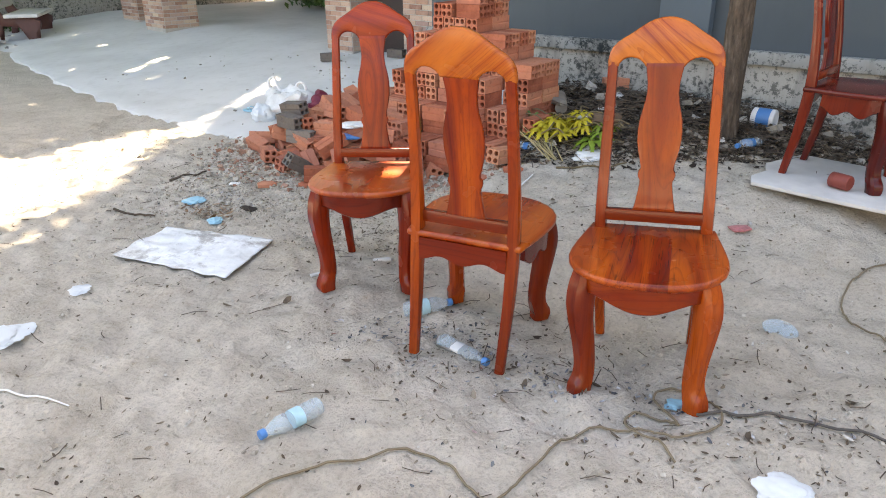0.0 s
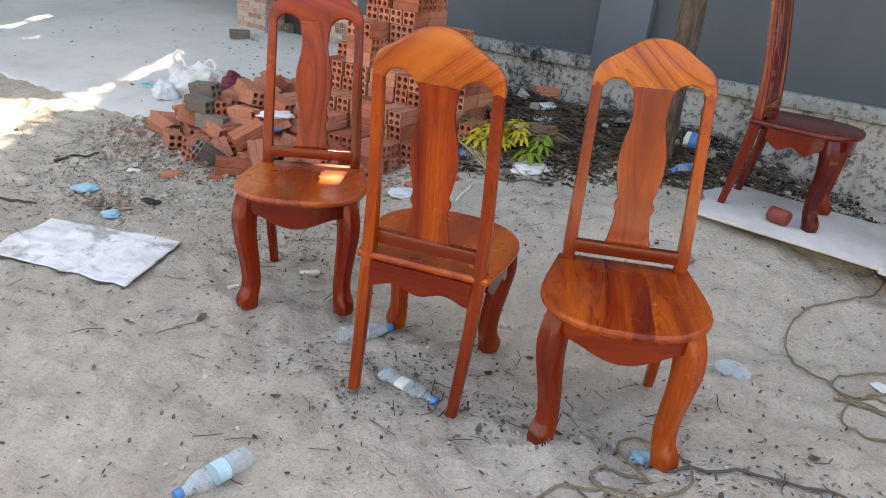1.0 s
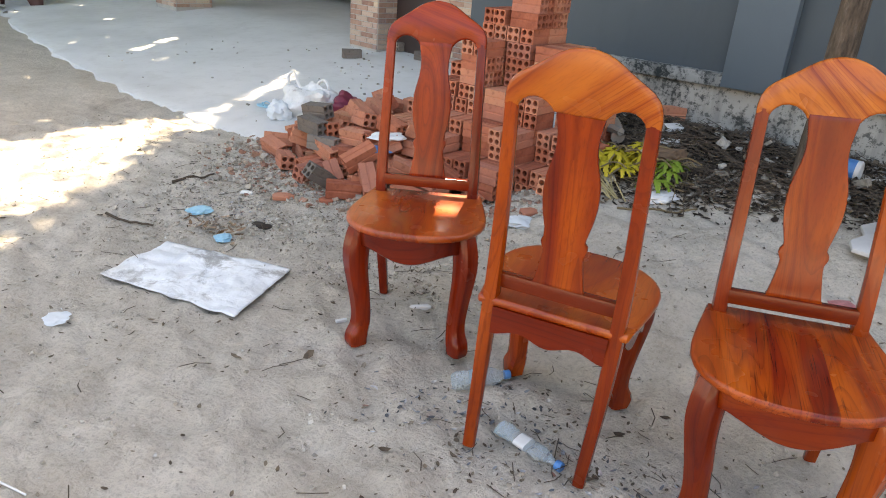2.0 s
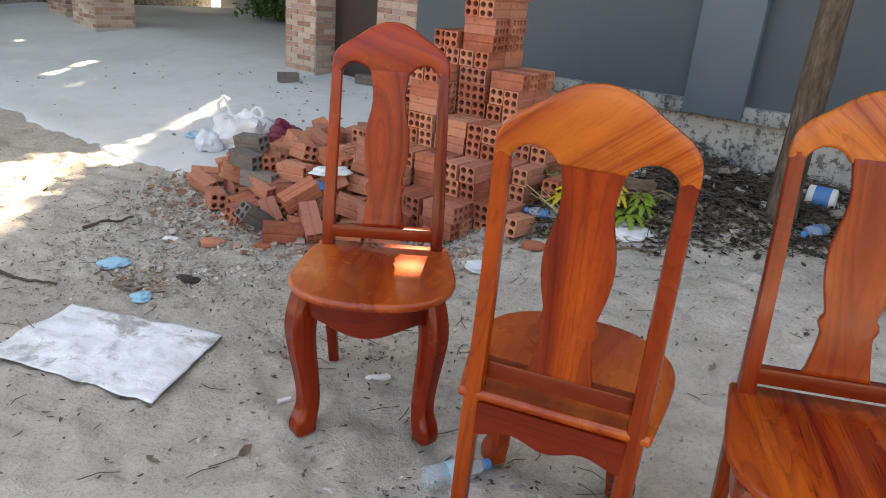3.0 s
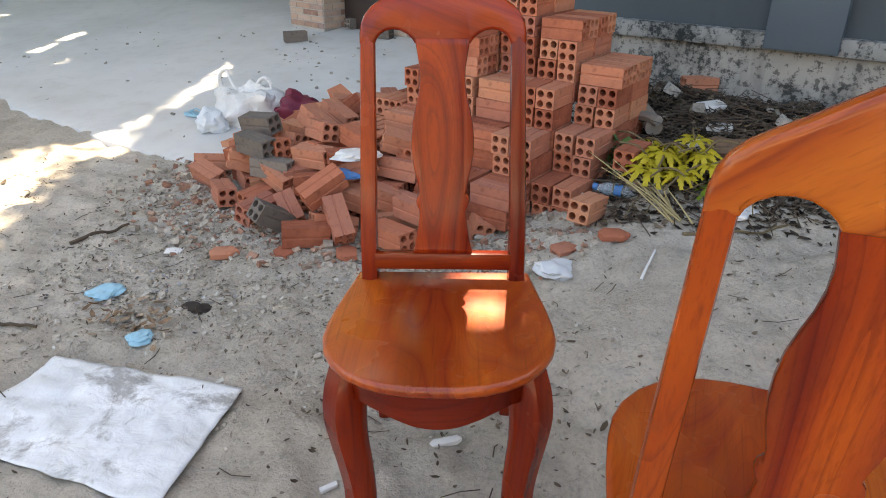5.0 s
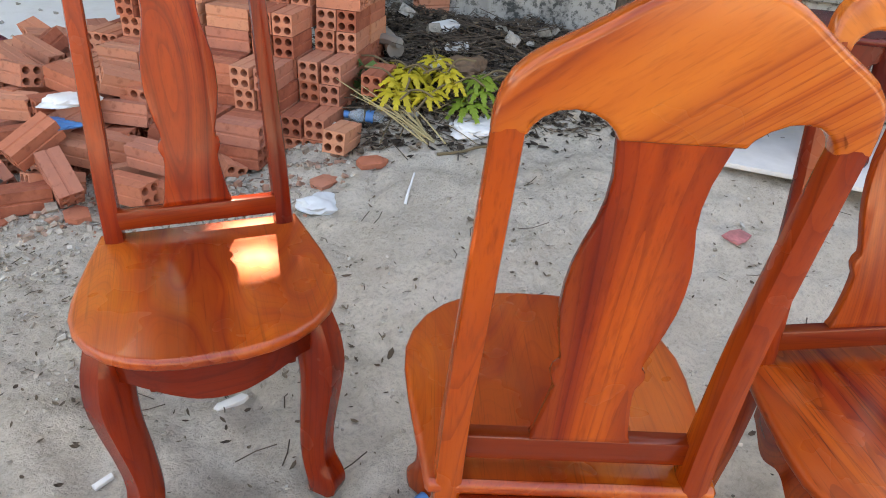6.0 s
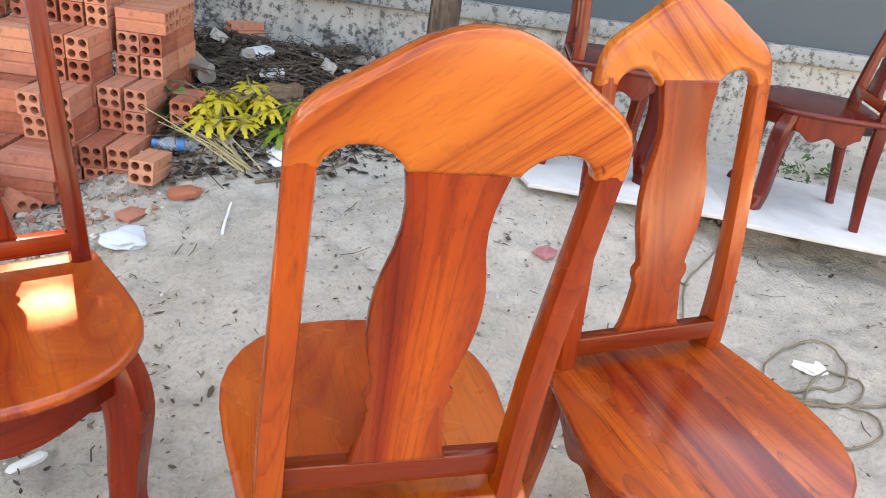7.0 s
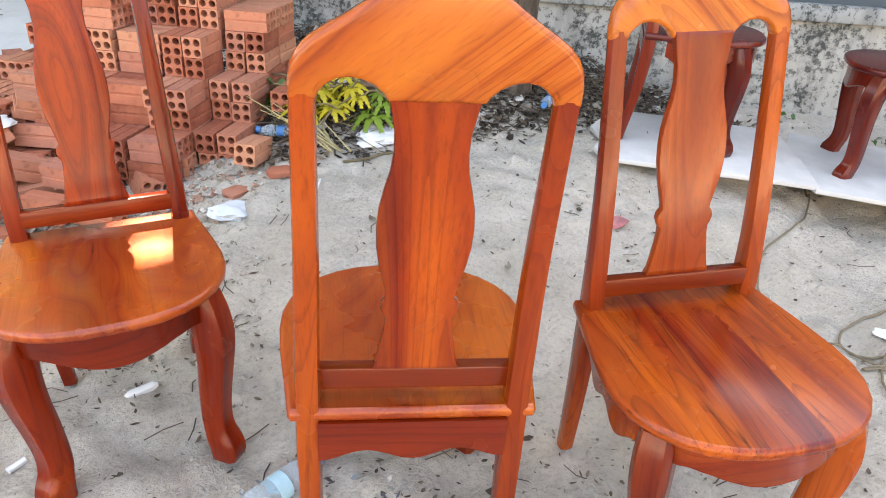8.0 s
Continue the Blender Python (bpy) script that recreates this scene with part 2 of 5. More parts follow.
def spline(keys, n):
    """Catmull-Rom through tuples of numbers, n steps a span."""
    pts = [np.array(k, float) for k in keys]
    pts = [2 * pts[0] - pts[1]] + pts + [2 * pts[-1] - pts[-2]]
    out = []
    for i in range(1, len(pts) - 2):
        p0, p1, p2, p3 = pts[i - 1:i + 3]
        for k in range(n):
            t = k / n
            out.append(0.5 * (2 * p1 + (p2 - p0) * t + (2 * p0 - 5 * p1 + 4 * p2 - p3) * t * t + (3 * p1 - p0 - 3 * p2 + p3) * t ** 3))
    out.append(pts[-2])
    return out


def board(outline, depth, place, r=0.003, steps=2):
    """A plate cut to an outline, rounded at its edges. place(u, v, d) gives the point."""
    bm = bmesh.new()
    pts = [Vector(p) for p in outline]
    n = len(pts)
    area = sum(pts[i].x * pts[(i + 1) % n].y - pts[(i + 1) % n].x * pts[i].y for i in range(n))
    sign = 1 if area > 0 else -1
    inward = []
    for i in range(n):
        e = (pts[(i + 1) % n] - pts[i - 1])
        inward.append(Vector((-e.y, e.x)).normalized() * sign)
    rings = sorted([(-depth / 2 + r - r * math.sin(math.pi / 2 * k / steps), r - r * math.cos(math.pi / 2 * k / steps)) for k in range(steps + 1)])
    rings += [(-d, o) for d, o in reversed(rings)]
    loops = []
    for d, o in rings:
        loops.append([bm.verts.new(place(*(pts[i] + inward[i] * o), d)) for i in range(n)])
    for a, b in zip(loops, loops[1:]):
        for i in range(n):
            bm.faces.new((a[i], a[(i + 1) % n], b[(i + 1) % n], b[i]))
    bm.faces.new(loops[0])
    bm.faces.new(loops[-1][::-1])
    bmesh.ops.triangulate(bm, faces=[f for f in bm.faces if len(f.verts) > 4])
    return bm


def loft(sections, bm=None, sides=12, power=4.0):
    """A bar through (x, y, z, half width, half depth, turn) sections, with a rounded square cross-section."""
    bm = bm or bmesh.new()
    loops = []
    for x, y, z, w, d, turn in sections:
        ring = []
        for k in range(sides):
            a = 2 * math.pi * (k + 0.5) / sides
            c, s_ = math.cos(a), math.sin(a)
            f = (abs(c) ** power + abs(s_) ** power) ** (-1 / power)
            u, v = w * c * f, d * s_ * f
            ring.append(bm.verts.new((x + u * math.cos(turn) - v * math.sin(turn), y + u * math.sin(turn) + v * math.cos(turn), z)))
        loops.append(ring)
    for a, b in zip(loops, loops[1:]):
        for i in range(sides):
            bm.faces.new((a[i], a[(i + 1) % sides], b[(i + 1) % sides], b[i]))
    bm.faces.new(loops[0])
    bm.faces.new(loops[-1])
    return bm


def box(bm, lo, hi, m=None, bevel=0.0):
    r = bmesh.ops.create_cube(bm, size=1.0)["verts"]
    for v in r:
        v.co = Vector([lo[k] + (v.co[k] + 0.5) * (hi[k] - lo[k]) for k in range(3)])
    if bevel:
        edges = list({e for v in r for e in v.link_edges})
        out = bmesh.ops.bevel(bm, geom=edges, offset=bevel, segments=2, affect="EDGES", profile=0.5)
        r = list({v for f in out["faces"] for v in f.verts} | {v for v in r if v.is_valid})
    if m is not None:
        for v in r:
            v.co = m @ v.co
    return bm


def tube(points, radius, sides=8, taper=None):
    """A tube along points, closed at both ends."""
    bm = bmesh.new()
    pts = [Vector(p) for p in points]
    loops = []
    side = None
    for i, p in enumerate(pts):
        way = (pts[min(i + 1, len(pts) - 1)] - pts[max(i - 1, 0)]).normalized()
        if side is None:
            side = way.orthogonal().normalized()
        side = (side - way * side.dot(way)).normalized()
        up = way.cross(side)
        r = radius if taper is None else taper(i / (len(pts) - 1)) * radius
        loops.append([bm.verts.new(p + (side * math.cos(2 * math.pi * k / sides) + up * math.sin(2 * math.pi * k / sides)) * r) for k in range(sides)])
    for a, b in zip(loops, loops[1:]):
        for i in range(sides):
            bm.faces.new((a[i], a[(i + 1) % sides], b[(i + 1) % sides], b[i]))
    bm.faces.new(loops[0])
    bm.faces.new(loops[-1])
    return bm


def lathe(profile, sides=20):
    """Turned round z from (radius, z) pairs."""
    bm = bmesh.new()
    loops = [[bm.verts.new((r * math.cos(2 * math.pi * k / sides), r * math.sin(2 * math.pi * k / sides), z)) for k in range(sides)] for r, z in profile]
    for a, b in zip(loops, loops[1:]):
        for i in range(sides):
            bm.faces.new((a[i], a[(i + 1) % sides], b[(i + 1) % sides], b[i]))
    bm.faces.new(loops[0])
    bm.faces.new(loops[-1])
    return bm


# ---- ground ----
def fbm(x, y, f):
    return noise.fractal(Vector((x * f, y * f, 3.1)), 0.9, 2.1, 4)


def swell(x, y):
    """The lie of the land without its small relief."""
    h = 0.185 * smoothstep(y, 3.15, 4.15) * smoothstep(x, -0.75, 0.25) * (1 - 0.6 * smoothstep(x, 1.7, 2.6))
    h += 0.055 * math.exp(-((x - 1.35) / 0.5) ** 2 - ((y - 4.15) / 0.4) ** 2)
    h += 0.085 * smoothstep(y, 4.3, 4.9) * smoothstep(x, -0.1, 0.3) * (1 - smoothstep(x, 1.5, 2.1))
    h += 0.12 * smoothstep(y, 7.8, 10.5) * smoothstep(-x, 5.4, 8.0)
    return h


SLAB_P, SLAB_N = Vector((-2.0, 5.4)), Vector((0.577, 0.8167))


def slab_front(u):
    """Where the slab's broken front edge lies."""
    bow = float(np.interp(u, [-6.8, -3.0, -1.6, -0.7, 0.0], [0.05, -0.23, -0.29, -0.22, -0.13]))
    return bow + 0.03 * fbm(u, 2.0, 1.6) + 0.035 * fbm(u, 5.0, 4.0) + max(0.0, u - 0.1) * 0.9


def slab_depth(x, y):
    r = Vector((x, y)) - SLAB_P
    u = r.x * SLAB_N.y - r.y * SLAB_N.x
    return r.dot(SLAB_N) - slab_front(u)


def slab_height(x, y):
    d = (Vector((x, y)) - SLAB_P).dot(SLAB_N)
    return 0.025 + 0.1 * min(max(d, -0.1), 2.45)


def relief(x, y):
    near = max(abs(x) - 4.0, abs(y - 3.5) - 4.0, 0.0)
    k = 1.0 / (1.0 + near)
    dent = noise.cell(Vector((x * 3.1 + 0.4 * fbm(x, y, 2.0), y * 3.1, 0.5)))
    h = 0.018 * fbm(x, y, 1.3) + 0.018 * fbm(x + 7, y, 4.0) + 0.021 * fbm(x, y + 3, 9.0)
    d = noise.voronoi(Vector((x * 4.2, y * 4.2, 0.0)))[0][0]
    h -= 0.024 * max(0.0, 1 - d * 2.6) * (1 if dent > 0.1 else 0.2)
    return h * k


def gz(x, y):
    """The ground's height."""
    h = swell(x, y) + relief(x, y)
    if slab_depth(x, y) > 0.15 and x < -0.6:
        h = min(h, -0.05)
    return h


def stretch_axis(lo, hi, step, far):
    core = list(np.arange(lo, hi + 1e-6, step))
    g, k, out_lo, out_hi = step, 1.0, [], []
    a, b = lo, hi
    while a > -far or b < far:
        g *= 1.28
        a, b = a - g, b + g
        out_lo.append(a)
        out_hi.append(b)
    return out_lo[::-1] + core + out_hi


def build_ground():
    xs = stretch_axis(-3.4, 2.9, 0.02, 420.0)
    ys = stretch_axis(1.3, 5.4, 0.02, 420.0)
    verts = [(x, y, gz(x, y)) for y in ys for x in xs]
    w = len(xs)
    faces = [(j * w + i, j * w + i + 1, (j + 1) * w + i + 1, (j + 1) * w + i) for j in range(len(ys) - 1) for i in range(w - 1)]
    ob = from_lists("ground", verts, faces, sand)
    tagged(ob, "pale trampled sandy yard with footprints and scattered debris", "ground", kind="structure")


build_ground()


def build_slab():
    rnd = random.Random(4)
    along = Vector((SLAB_N.y, -SLAB_N.x))
    us = list(np.arange(-9.0, 1.45, 0.12))
    ds = [0.0, 0.02, 0.06, 0.15, 0.4, 0.9, 1.5, 2.1, 2.45, 2.7, 4.0, 7.0, 12.0]
    verts, faces = [], []
    for d in ds:
        for u in us:
            k = 1 - smoothstep(d, 0.0, 2.2)
            p = SLAB_P + along * u + SLAB_N * (d + slab_front(u) * k)
            z = slab_height(p.x, p.y) + (0.0 if d > 0.01 else -0.08) + 0.006 * fbm(p.x, p.y, 1.0)
            if d == 0.02:
                z -= 0.012
            verts.append((p.x, p.y, z))
    w = len(us)
    for j in range(len(ds) - 1):
        for i in range(w - 1):
            faces.append((j * w + i, j * w + i + 1, (j + 1) * w + i + 1, (j + 1) * w + i))
    ob = from_lists("concrete_slab", verts, faces, concrete)
    tagged(ob, "worn grey concrete forecourt ramping up to the house", "pavement", kind="structure")


build_slab()

# ---- grey building ----
WALL = Matrix.Rotation(radians(-27.8), 4, "Z")      # local x runs along the wall, y away from the yard
WALL_D, LEDGE = 5.575, 0.565


def build_wall():
    x0, x1 = -3.97, 9.0
    bm = box(bmesh.new(), (x0, WALL_D, -0.4), (x1, WALL_D + 0.25, LEDGE + 0.02))
    plinth = part("wall_plinth", bm, plinth_plaster, smooth=False)
    plinth.matrix_world = WALL
    tagged(plinth, "stained pale plaster plinth below a grey wall", "wall", kind="structure")
    bm = box(bmesh.new(), (x0 - 0.02, WALL_D - 0.035, LEDGE), (x1, WALL_D + 0.1, LEDGE + 0.085), bevel=0.008)
    ledge = part("wall_ledge", bm, ledge_plaster)
    ledge.matrix_world = WALL
    tagged(ledge, "mossy speckled plaster ledge along the wall", "ledge", kind="structure")
    bm = box(bmesh.new(), (x0, WALL_D + 0.03, LEDGE + 0.08), (x1, WALL_D + 0.28, 3.0))
    wall = part("wall_grey", bm, wall_paint, smooth=False)
    wall.matrix_world = WALL
    tagged(wall, "blue grey painted rendered building wall", "wall", kind="structure")
    bm = box(bmesh.new(), (x0, WALL_D + 0.28, -0.4), (x0 + 0.25, 9.0, 3.0))
    side = part("wall_side", bm, wall_paint, smooth=False)
    side.matrix_world = WALL
    tagged(side, "blue grey side wall of the building", "wall", kind="structure")
    bm = box(bmesh.new(), (x0 - 0.2, WALL_D - 0.2, 3.0), (x1, 9.0, 3.12))
    roof = part("flat_roof", bm, concrete, smooth=False)
    roof.matrix_world = WALL
    tagged(roof, "flat concrete roof of the grey building", "roof", kind="structure")


build_wall()


def closing_wall(name, lo, hi, label):
    o = part(name, box(bmesh.new(), lo, hi), screen_wall, smooth=False)
    tagged(o, label, "wall", kind="structure")


# unseen walls, added to keep bright low sky out of the varnish reflections
screen_wall = paint_material("plain screen wall render", (0.14, 0.13, 0.11))
closing_wall("sky_screen_south", (-9.0, -6.3, -0.3), (9.0, -6.0, 3.2), "unseen plain rendered wall added behind the camera against sky glare")
closing_wall("sky_screen_east", (8.7, -6.0, -0.3), (9.0, 1.0, 3.2), "unseen plain rendered side wall added against sky glare")


# ---- chairs ----
def post_y(z):
    """How far the back leans at a height."""
    return float(np.interp(z, [0.0, 0.10, 0.22, 0.34, 0.435, 0.55, 0.70, 0.85, 0.935, 1.08], [0.058, 0.038, 0.018, 0.006, 0.0, 0.005, 0.022, 0.046, 0.062, 0.087]))


CREST = [(0, 1.077), (.020, 1.0755), (.040, 1.070), (.058, 1.062), (.074, 1.052), (.090, 1.041), (.108, 1.029), (.128, 1.017), (.144, 1.006),
         (.157, .992), (.165, .976), (.169, .955), (.169, .935), (.138, .935), (.134, .944), (.126, .953), (.114, .960), (.100, .962), (.086, .960), (.072, .953), (.062, .944), (.056, .935)]
SPLAT = [(.054, .947), (.054, .932), (.051, .915), (.047, .890), (.0465, .862), (.050, .835), (.057, .808), (.063, .780), (.0655, .750), (.065, .720), (.061, .690),
         (.055, .663), (.050, .642), (.049, .632), (.055, .624), (.057, .614), (.054, .604), (.050, .596), (.050, .583), (.053, .560), (.058, .530), (.062, .510), (.065, .497)]
SEAT_HALF = [(0.0, -.425), (.045, -.424), (.09, -.416), (.13, -.400), (.165, -.376), (.195, -.342), (.216, -.300), (.226, -.255), (.226, -.205), (.219, -.14), (.208, -.07), (.198, -.01), (.194, .018), (.189, .024)]


def mirrored(half):
    return list(half) + [(-u, v) for u, v in reversed(half) if u > 1e-6]


def seat_edge(inset):
    """The seat's front and side outline drawn in, from the left rear round to the right rear."""
    pts = [Vector(p) for p in SEAT_HALF[:-2]]
    full = [Vector((-p.x, p.y)) for p in reversed(pts[1:])] + pts
    out = []
    for i, p in enumerate(full):
        a, b = full[max(i - 1, 0)], full[min(i + 1, len(full) - 1)]
        e = (b - a).normalized()
        out.append(p + Vector((-e.y, e.x)) * inset)
    return out


def apron(points, depth, top=0.414, thick=0.018):
    """A skirt below the seat along points; depth(f) is how far it hangs down."""
    bm = bmesh.new()
    loops = []
    n = len(points)
    for i, p in enumerate(points):
        a, b = points[max(i - 1, 0)], points[min(i + 1, n - 1)]
        e = (b - a).normalized()
        inn = Vector((-e.y, e.x)) * thick
        low = top - depth(i / (n - 1))
        ring = [(p.x, p.y, top), (p.x, p.y, low + 0.004), (p.x + inn.x * 0.25, p.y + inn.y * 0.25, low), (p.x + inn.x, p.y + inn.y, low), (p.x + inn.x, p.y + inn.y, top)]
        loops.append([bm.verts.new(q) for q in ring])
    for a, b in zip(loops, loops[1:]):
        for i in range(5):
            bm.faces.new((a[i], a[(i + 1) % 5], b[(i + 1) % 5], b[i]))
    bm.faces.new(loops[0])
    bm.faces.new(loops[-1][::-1])
    return bm


def resample(points, n):
    d = [0.0]
    for a, b in zip(points, points[1:]):
        d.append(d[-1] + (b - a).length)
    return [Vector((float(np.interp(t, d, [p.x for p in points])), float(np.interp(t, d, [p.y for p in points])))) for t in np.linspace(0, d[-1], n)]


def serpentine(f, deep=0.088, shallow=0.052):
    """A lower edge that swells in the middle, with a small step to either side."""
    g = abs(f - 0.5) * 2
    if g < 0.62:
        return shallow + (deep - shallow) * (0.55 + 0.45 * math.cos(math.pi * g / 0.62)) * 0.5 / 0.5
    return shallow + (deep - shallow) * 0.10 + 0.006 * math.sin((g - 0.62) / 0.38 * math.pi)


def carved_chair(m, mats, label):
    """A chair with an arched crest, a vase splat, a rounded seat and bowed front legs. It faces local -y."""
    post_m, splat_m, crest_m, seat_m, rail_m, leg_m = mats
    ob = empty("carved_chair", m, label, "chair", "carved wooden chairs")
    # crest and splat
    part("crest_rail", board(mirrored(CREST), 0.030, lambda u, v, d: (u, post_y(v) + d, v), 0.009, 3), crest_m, ob, "amber arched crest with slanting grain")
    part("splat", board(mirrored(SPLAT), 0.018, lambda u, v, d: (u, post_y(v) - 0.009 + d, v), 0.004), splat_m, ob, "vase-shaped back splat")
    # posts run on into the rear legs
    for s in (-1, 1):
        keys = [(s * .154, .058, 0.0, .0165, .017, 0), (s * .157, .040, .10, .0175, .019, 0), (s * .161, .019, .22, .0185, .022, 0), (s * .163, .006, .34, .0195, .025, 0),
                (s * .163, .0, .435, .0195, .025, 0), (s * .162, .005, .55, .0185, .021, 0), (s * .158, .022, .70, .0175, .018, 0), (s * .1535, .0605, .927, .0155, .0153, 0), (s * .1535, .0636, .946, .0150, .0146, 0)]
        part("back_post", loft(spline(keys, 4)), post_m, ob)
    # lower rail of the back
    bm = bmesh.new()
    box(bm, (-.150, -.021, .461), (.150, .003, .4995), bevel=0.003)
    part("lower_rail", bm, wood_cross, ob)
    # seat
    part("seat", board(mirrored(SEAT_HALF), 0.024, lambda u, v, d: (u, v, 0.424 + d), 0.010, 4), seat_m, ob, "rounded glossy seat with streaked grain")
    # aprons
    edge = resample(seat_edge(0.024), 90)
    part("front_apron", apron(edge[24:66], lambda f: serpentine(f)), rail_m, ob)
    part("side_apron", apron(edge[4:25], lambda f: 0.074 - 0.013 * math.cos(f * math.pi * 4) + 0.006 * math.sin(f * math.pi)), rail_m, ob)
    part("side_apron", apron(edge[65:86], lambda f: 0.074 - 0.013 * math.cos(f * math.pi * 4) + 0.006 * math.sin(f * math.pi)), rail_m, ob)
    back = [Vector((x, 0.012)) for x in np.linspace(.148, -.148, 21)]
    part("back_apron", apron(back, lambda f: 0.066 + 0.010 * math.cos(f * math.pi * 4), thick=-0.016), rail_m, ob)
    # bowed front legs
    for s in (-1, 1):
        t = s * math.pi / 4
        keys = [(s * .164, -.314, .412, .028, .034, t), (s * .171, -.324, .370, .031, .038, t), (s * .176, -.333, .315, .0305, .037, t), (s * .172, -.333, .25, .0275, .033, t),
                (s * .164, -.328, .18, .0255, .030, t), (s * .159, -.324, .115, .0245, .028, t), (s * .160, -.328, .075, .0255, .029, t), (s * .167, -.340, .045, .029, .033, t), (s * .170, -.345, .020, .0285, .0325, t), (s * .168, -.343, .0, .0265, .030, t)]
        part("front_leg", loft(spline(keys, 3), sides=16, power=9.0), leg_m, ob)
    return ob


CHAIR_MATS = (wood_post, wood_splat, wood_crest, wood_seat, wood_cross, wood_leg)
AMBER_MATS = (wood_post, wood_splat, wood_crest, wood_seat_amber, shaded_rail, wood_leg)
RED_MATS = (deep_post, deep_splat, deep_crest, wood_seat_amber, shaded_rail, deep_post)


def stand(x, y, turn, lean=0.0, nod=0.0, z=None):
    return pose(x, y, (gz(x, y) if z is None else z), 0, 0, turn) @ pose(0, 0, 0, nod, lean, 0)


chair_a = carved_chair(stand(-0.480, 3.430, 4.3, -1.0, -0.7, z=0.002), RED_MATS, "reddish carved wooden chair with a glossy seat, by the brick pile")
chair_b = carved_chair(stand(-0.008, 2.688, 166.4, -1.0, -0.4, z=0.002), AMBER_MATS, "carved wooden chair with its amber arched back turned round, on sand")
chair_c = carved_chair(stand(0.601, 2.836, -8.6, -2.1, 0.4, z=0.002), CHAIR_MATS, "orange-red varnished carved wooden chair, by a coiled hose on sand")
panel_blue = part("wall_panel", box(bmesh.new(), (-1.94, WALL_D - 0.06, 0.575), (-1.60, WALL_D + 0.03, 2.3), bevel=0.006), wall_paint_light)
panel_blue.matrix_world = WALL
tagged(panel_blue, "pale blue sheet panel hung against the wall", "panel", kind="structure")

# ---- boards and the dark chairs on them ----
white_board = plain("weathered white board", (0.60, 0.575, 0.54), 0.75, 0.3, 5.0)


def plank_board(name, corner, turn, length, width, z0, z1, label):
    """A flat board, torn along its left end, tilted down along its length."""
    rnd = random.Random(int(length * 100))
    pts = [(0.02, 0.0), (length * 0.3, -0.004), (length * 0.7, 0.004), (length, 0.0), (length + 0.01, width * 0.5), (length - 0.01, width), (length * 0.5, width + 0.005)]
    pts += [(0.08, width), (0.03 + 0.02 * rnd.random(), width * 0.8), (-0.02, width * 0.55), (0.02, width * 0.35), (-0.01, width * 0.15)]
    bm = board(pts, 0.018, lambda u, v, d: (u, v, d), 0.003)
    ob = part(name, bm, white_board)
    ob.matrix_world = pose(corner[0], corner[1], z0, 0, 0, turn) @ pose(0, 0, 0, 0, math.degrees(math.atan2(z0 - z1, length)), 0)
    return tagged(ob, label, "board", "white boards")


plank_board("white_board", (1.136, 3.985), -29.5, 0.80, 0.64, 0.252, 0.222, "weathered white board with a torn end, lying on sand")
plank_board("white_board", (1.80, 3.60), -31.0, 0.98, 0.68, 0.215, 0.150, "long weathered white board lying on sand by the wall")
DARK_MATS = (wood_dark, wood_dark, wood_dark, wood_dark_seat, wood_dark, wood_dark)
chair_d = carved_chair(stand(1.462, 4.250, 57.0, z=0.243), DARK_MATS, "dark mahogany carved chair standing on a white board by the wall")
chair_e = carved_chair(stand(2.415, 3.60, -129.0, z=0.188), DARK_MATS, "dark mahogany carved chair on a white board under the wall")

# ---- the brick house behind ----
U_DIR = Vector((SLAB_N.y, -SLAB_N.x, 0.0))
D_DIR = Vector((SLAB_N.x, SLAB_N.y, 0.0))
HOUSE = Matrix.Translation((SLAB_P.x, SLAB_P.y, 0.0)) @ Matrix(((U_DIR.x, D_DIR.x, 0, 0), (U_DIR.y, D_DIR.y, 0, 0), (0, 0, 1, 0), (0, 0, 0, 1)))
HOUSE_INV = HOUSE.inverted()


def house_uv(x, y):
    p = HOUSE_INV @ Vector((x, y, 0))
    return p.x, p.y


facing_brick = bmesh.new()
box(facing_brick, (0.004, -0.006, 0.003), (0.181, 0.0, 0.045), bevel=0.0015)
facing_mesh = bpy.data.meshes.new("facing_brick")
facing_brick.to_mesh(facing_mesh)
facing_brick.free()


def brick_pillar(u, d, wu, wd, height, base, label, detail):
    """A square pillar of flat bricks; its core is mortar and each facing brick stands proud."""
    ob = empty("brick_pillar", HOUSE @ Matrix.Translation((u, d, base)), label, "pillar", "brick pillars of the house")
    ob["kind"] = "structure"
    part("core", box(bmesh.new(), (0, 0, -0.3), (wu, wd, height)), mortar, ob, smooth=False)
    rows = int(detail / 0.05)
    rnd = random.Random(int(u * 100))
    for k in range(rows):
        z = k * 0.05
        for length, m in ((wu, Matrix.Identity(4)), (wd, Matrix.Translation((wu, 0, 0)) @ Matrix.Rotation(radians(90), 4, "Z")), (wd, Matrix.Translation((0, wd, 0)) @ Matrix.Rotation(radians(-90), 4, "Z"))):
            x = -0.09 if k % 2 else 0.0
            while x < length - 0.02:
                a, b = max(x, 0.0), min(x + 0.185, length)
                if b - a > 0.03:
                    br = part_mesh("brick", facing_mesh, pillar_brick, ob, smooth=False)
                    br.matrix_local = m @ Matrix.Translation((a, -0.002 * rnd.random(), z)) @ Matrix.Diagonal(((b - a) / 0.185, 1, 1, 1))
                x += 0.185


u1, d1 = house_uv(-1.99, 8.02)
u2, d2 = house_uv(-0.984, 7.57)
u3, d3 = house_uv(-5.27, 9.95)
u4, d4 = house_uv(-6.53, 11.2)
dark_gap = plain("dark door and doorway shade", (0.035, 0.022, 0.02), 0.5)
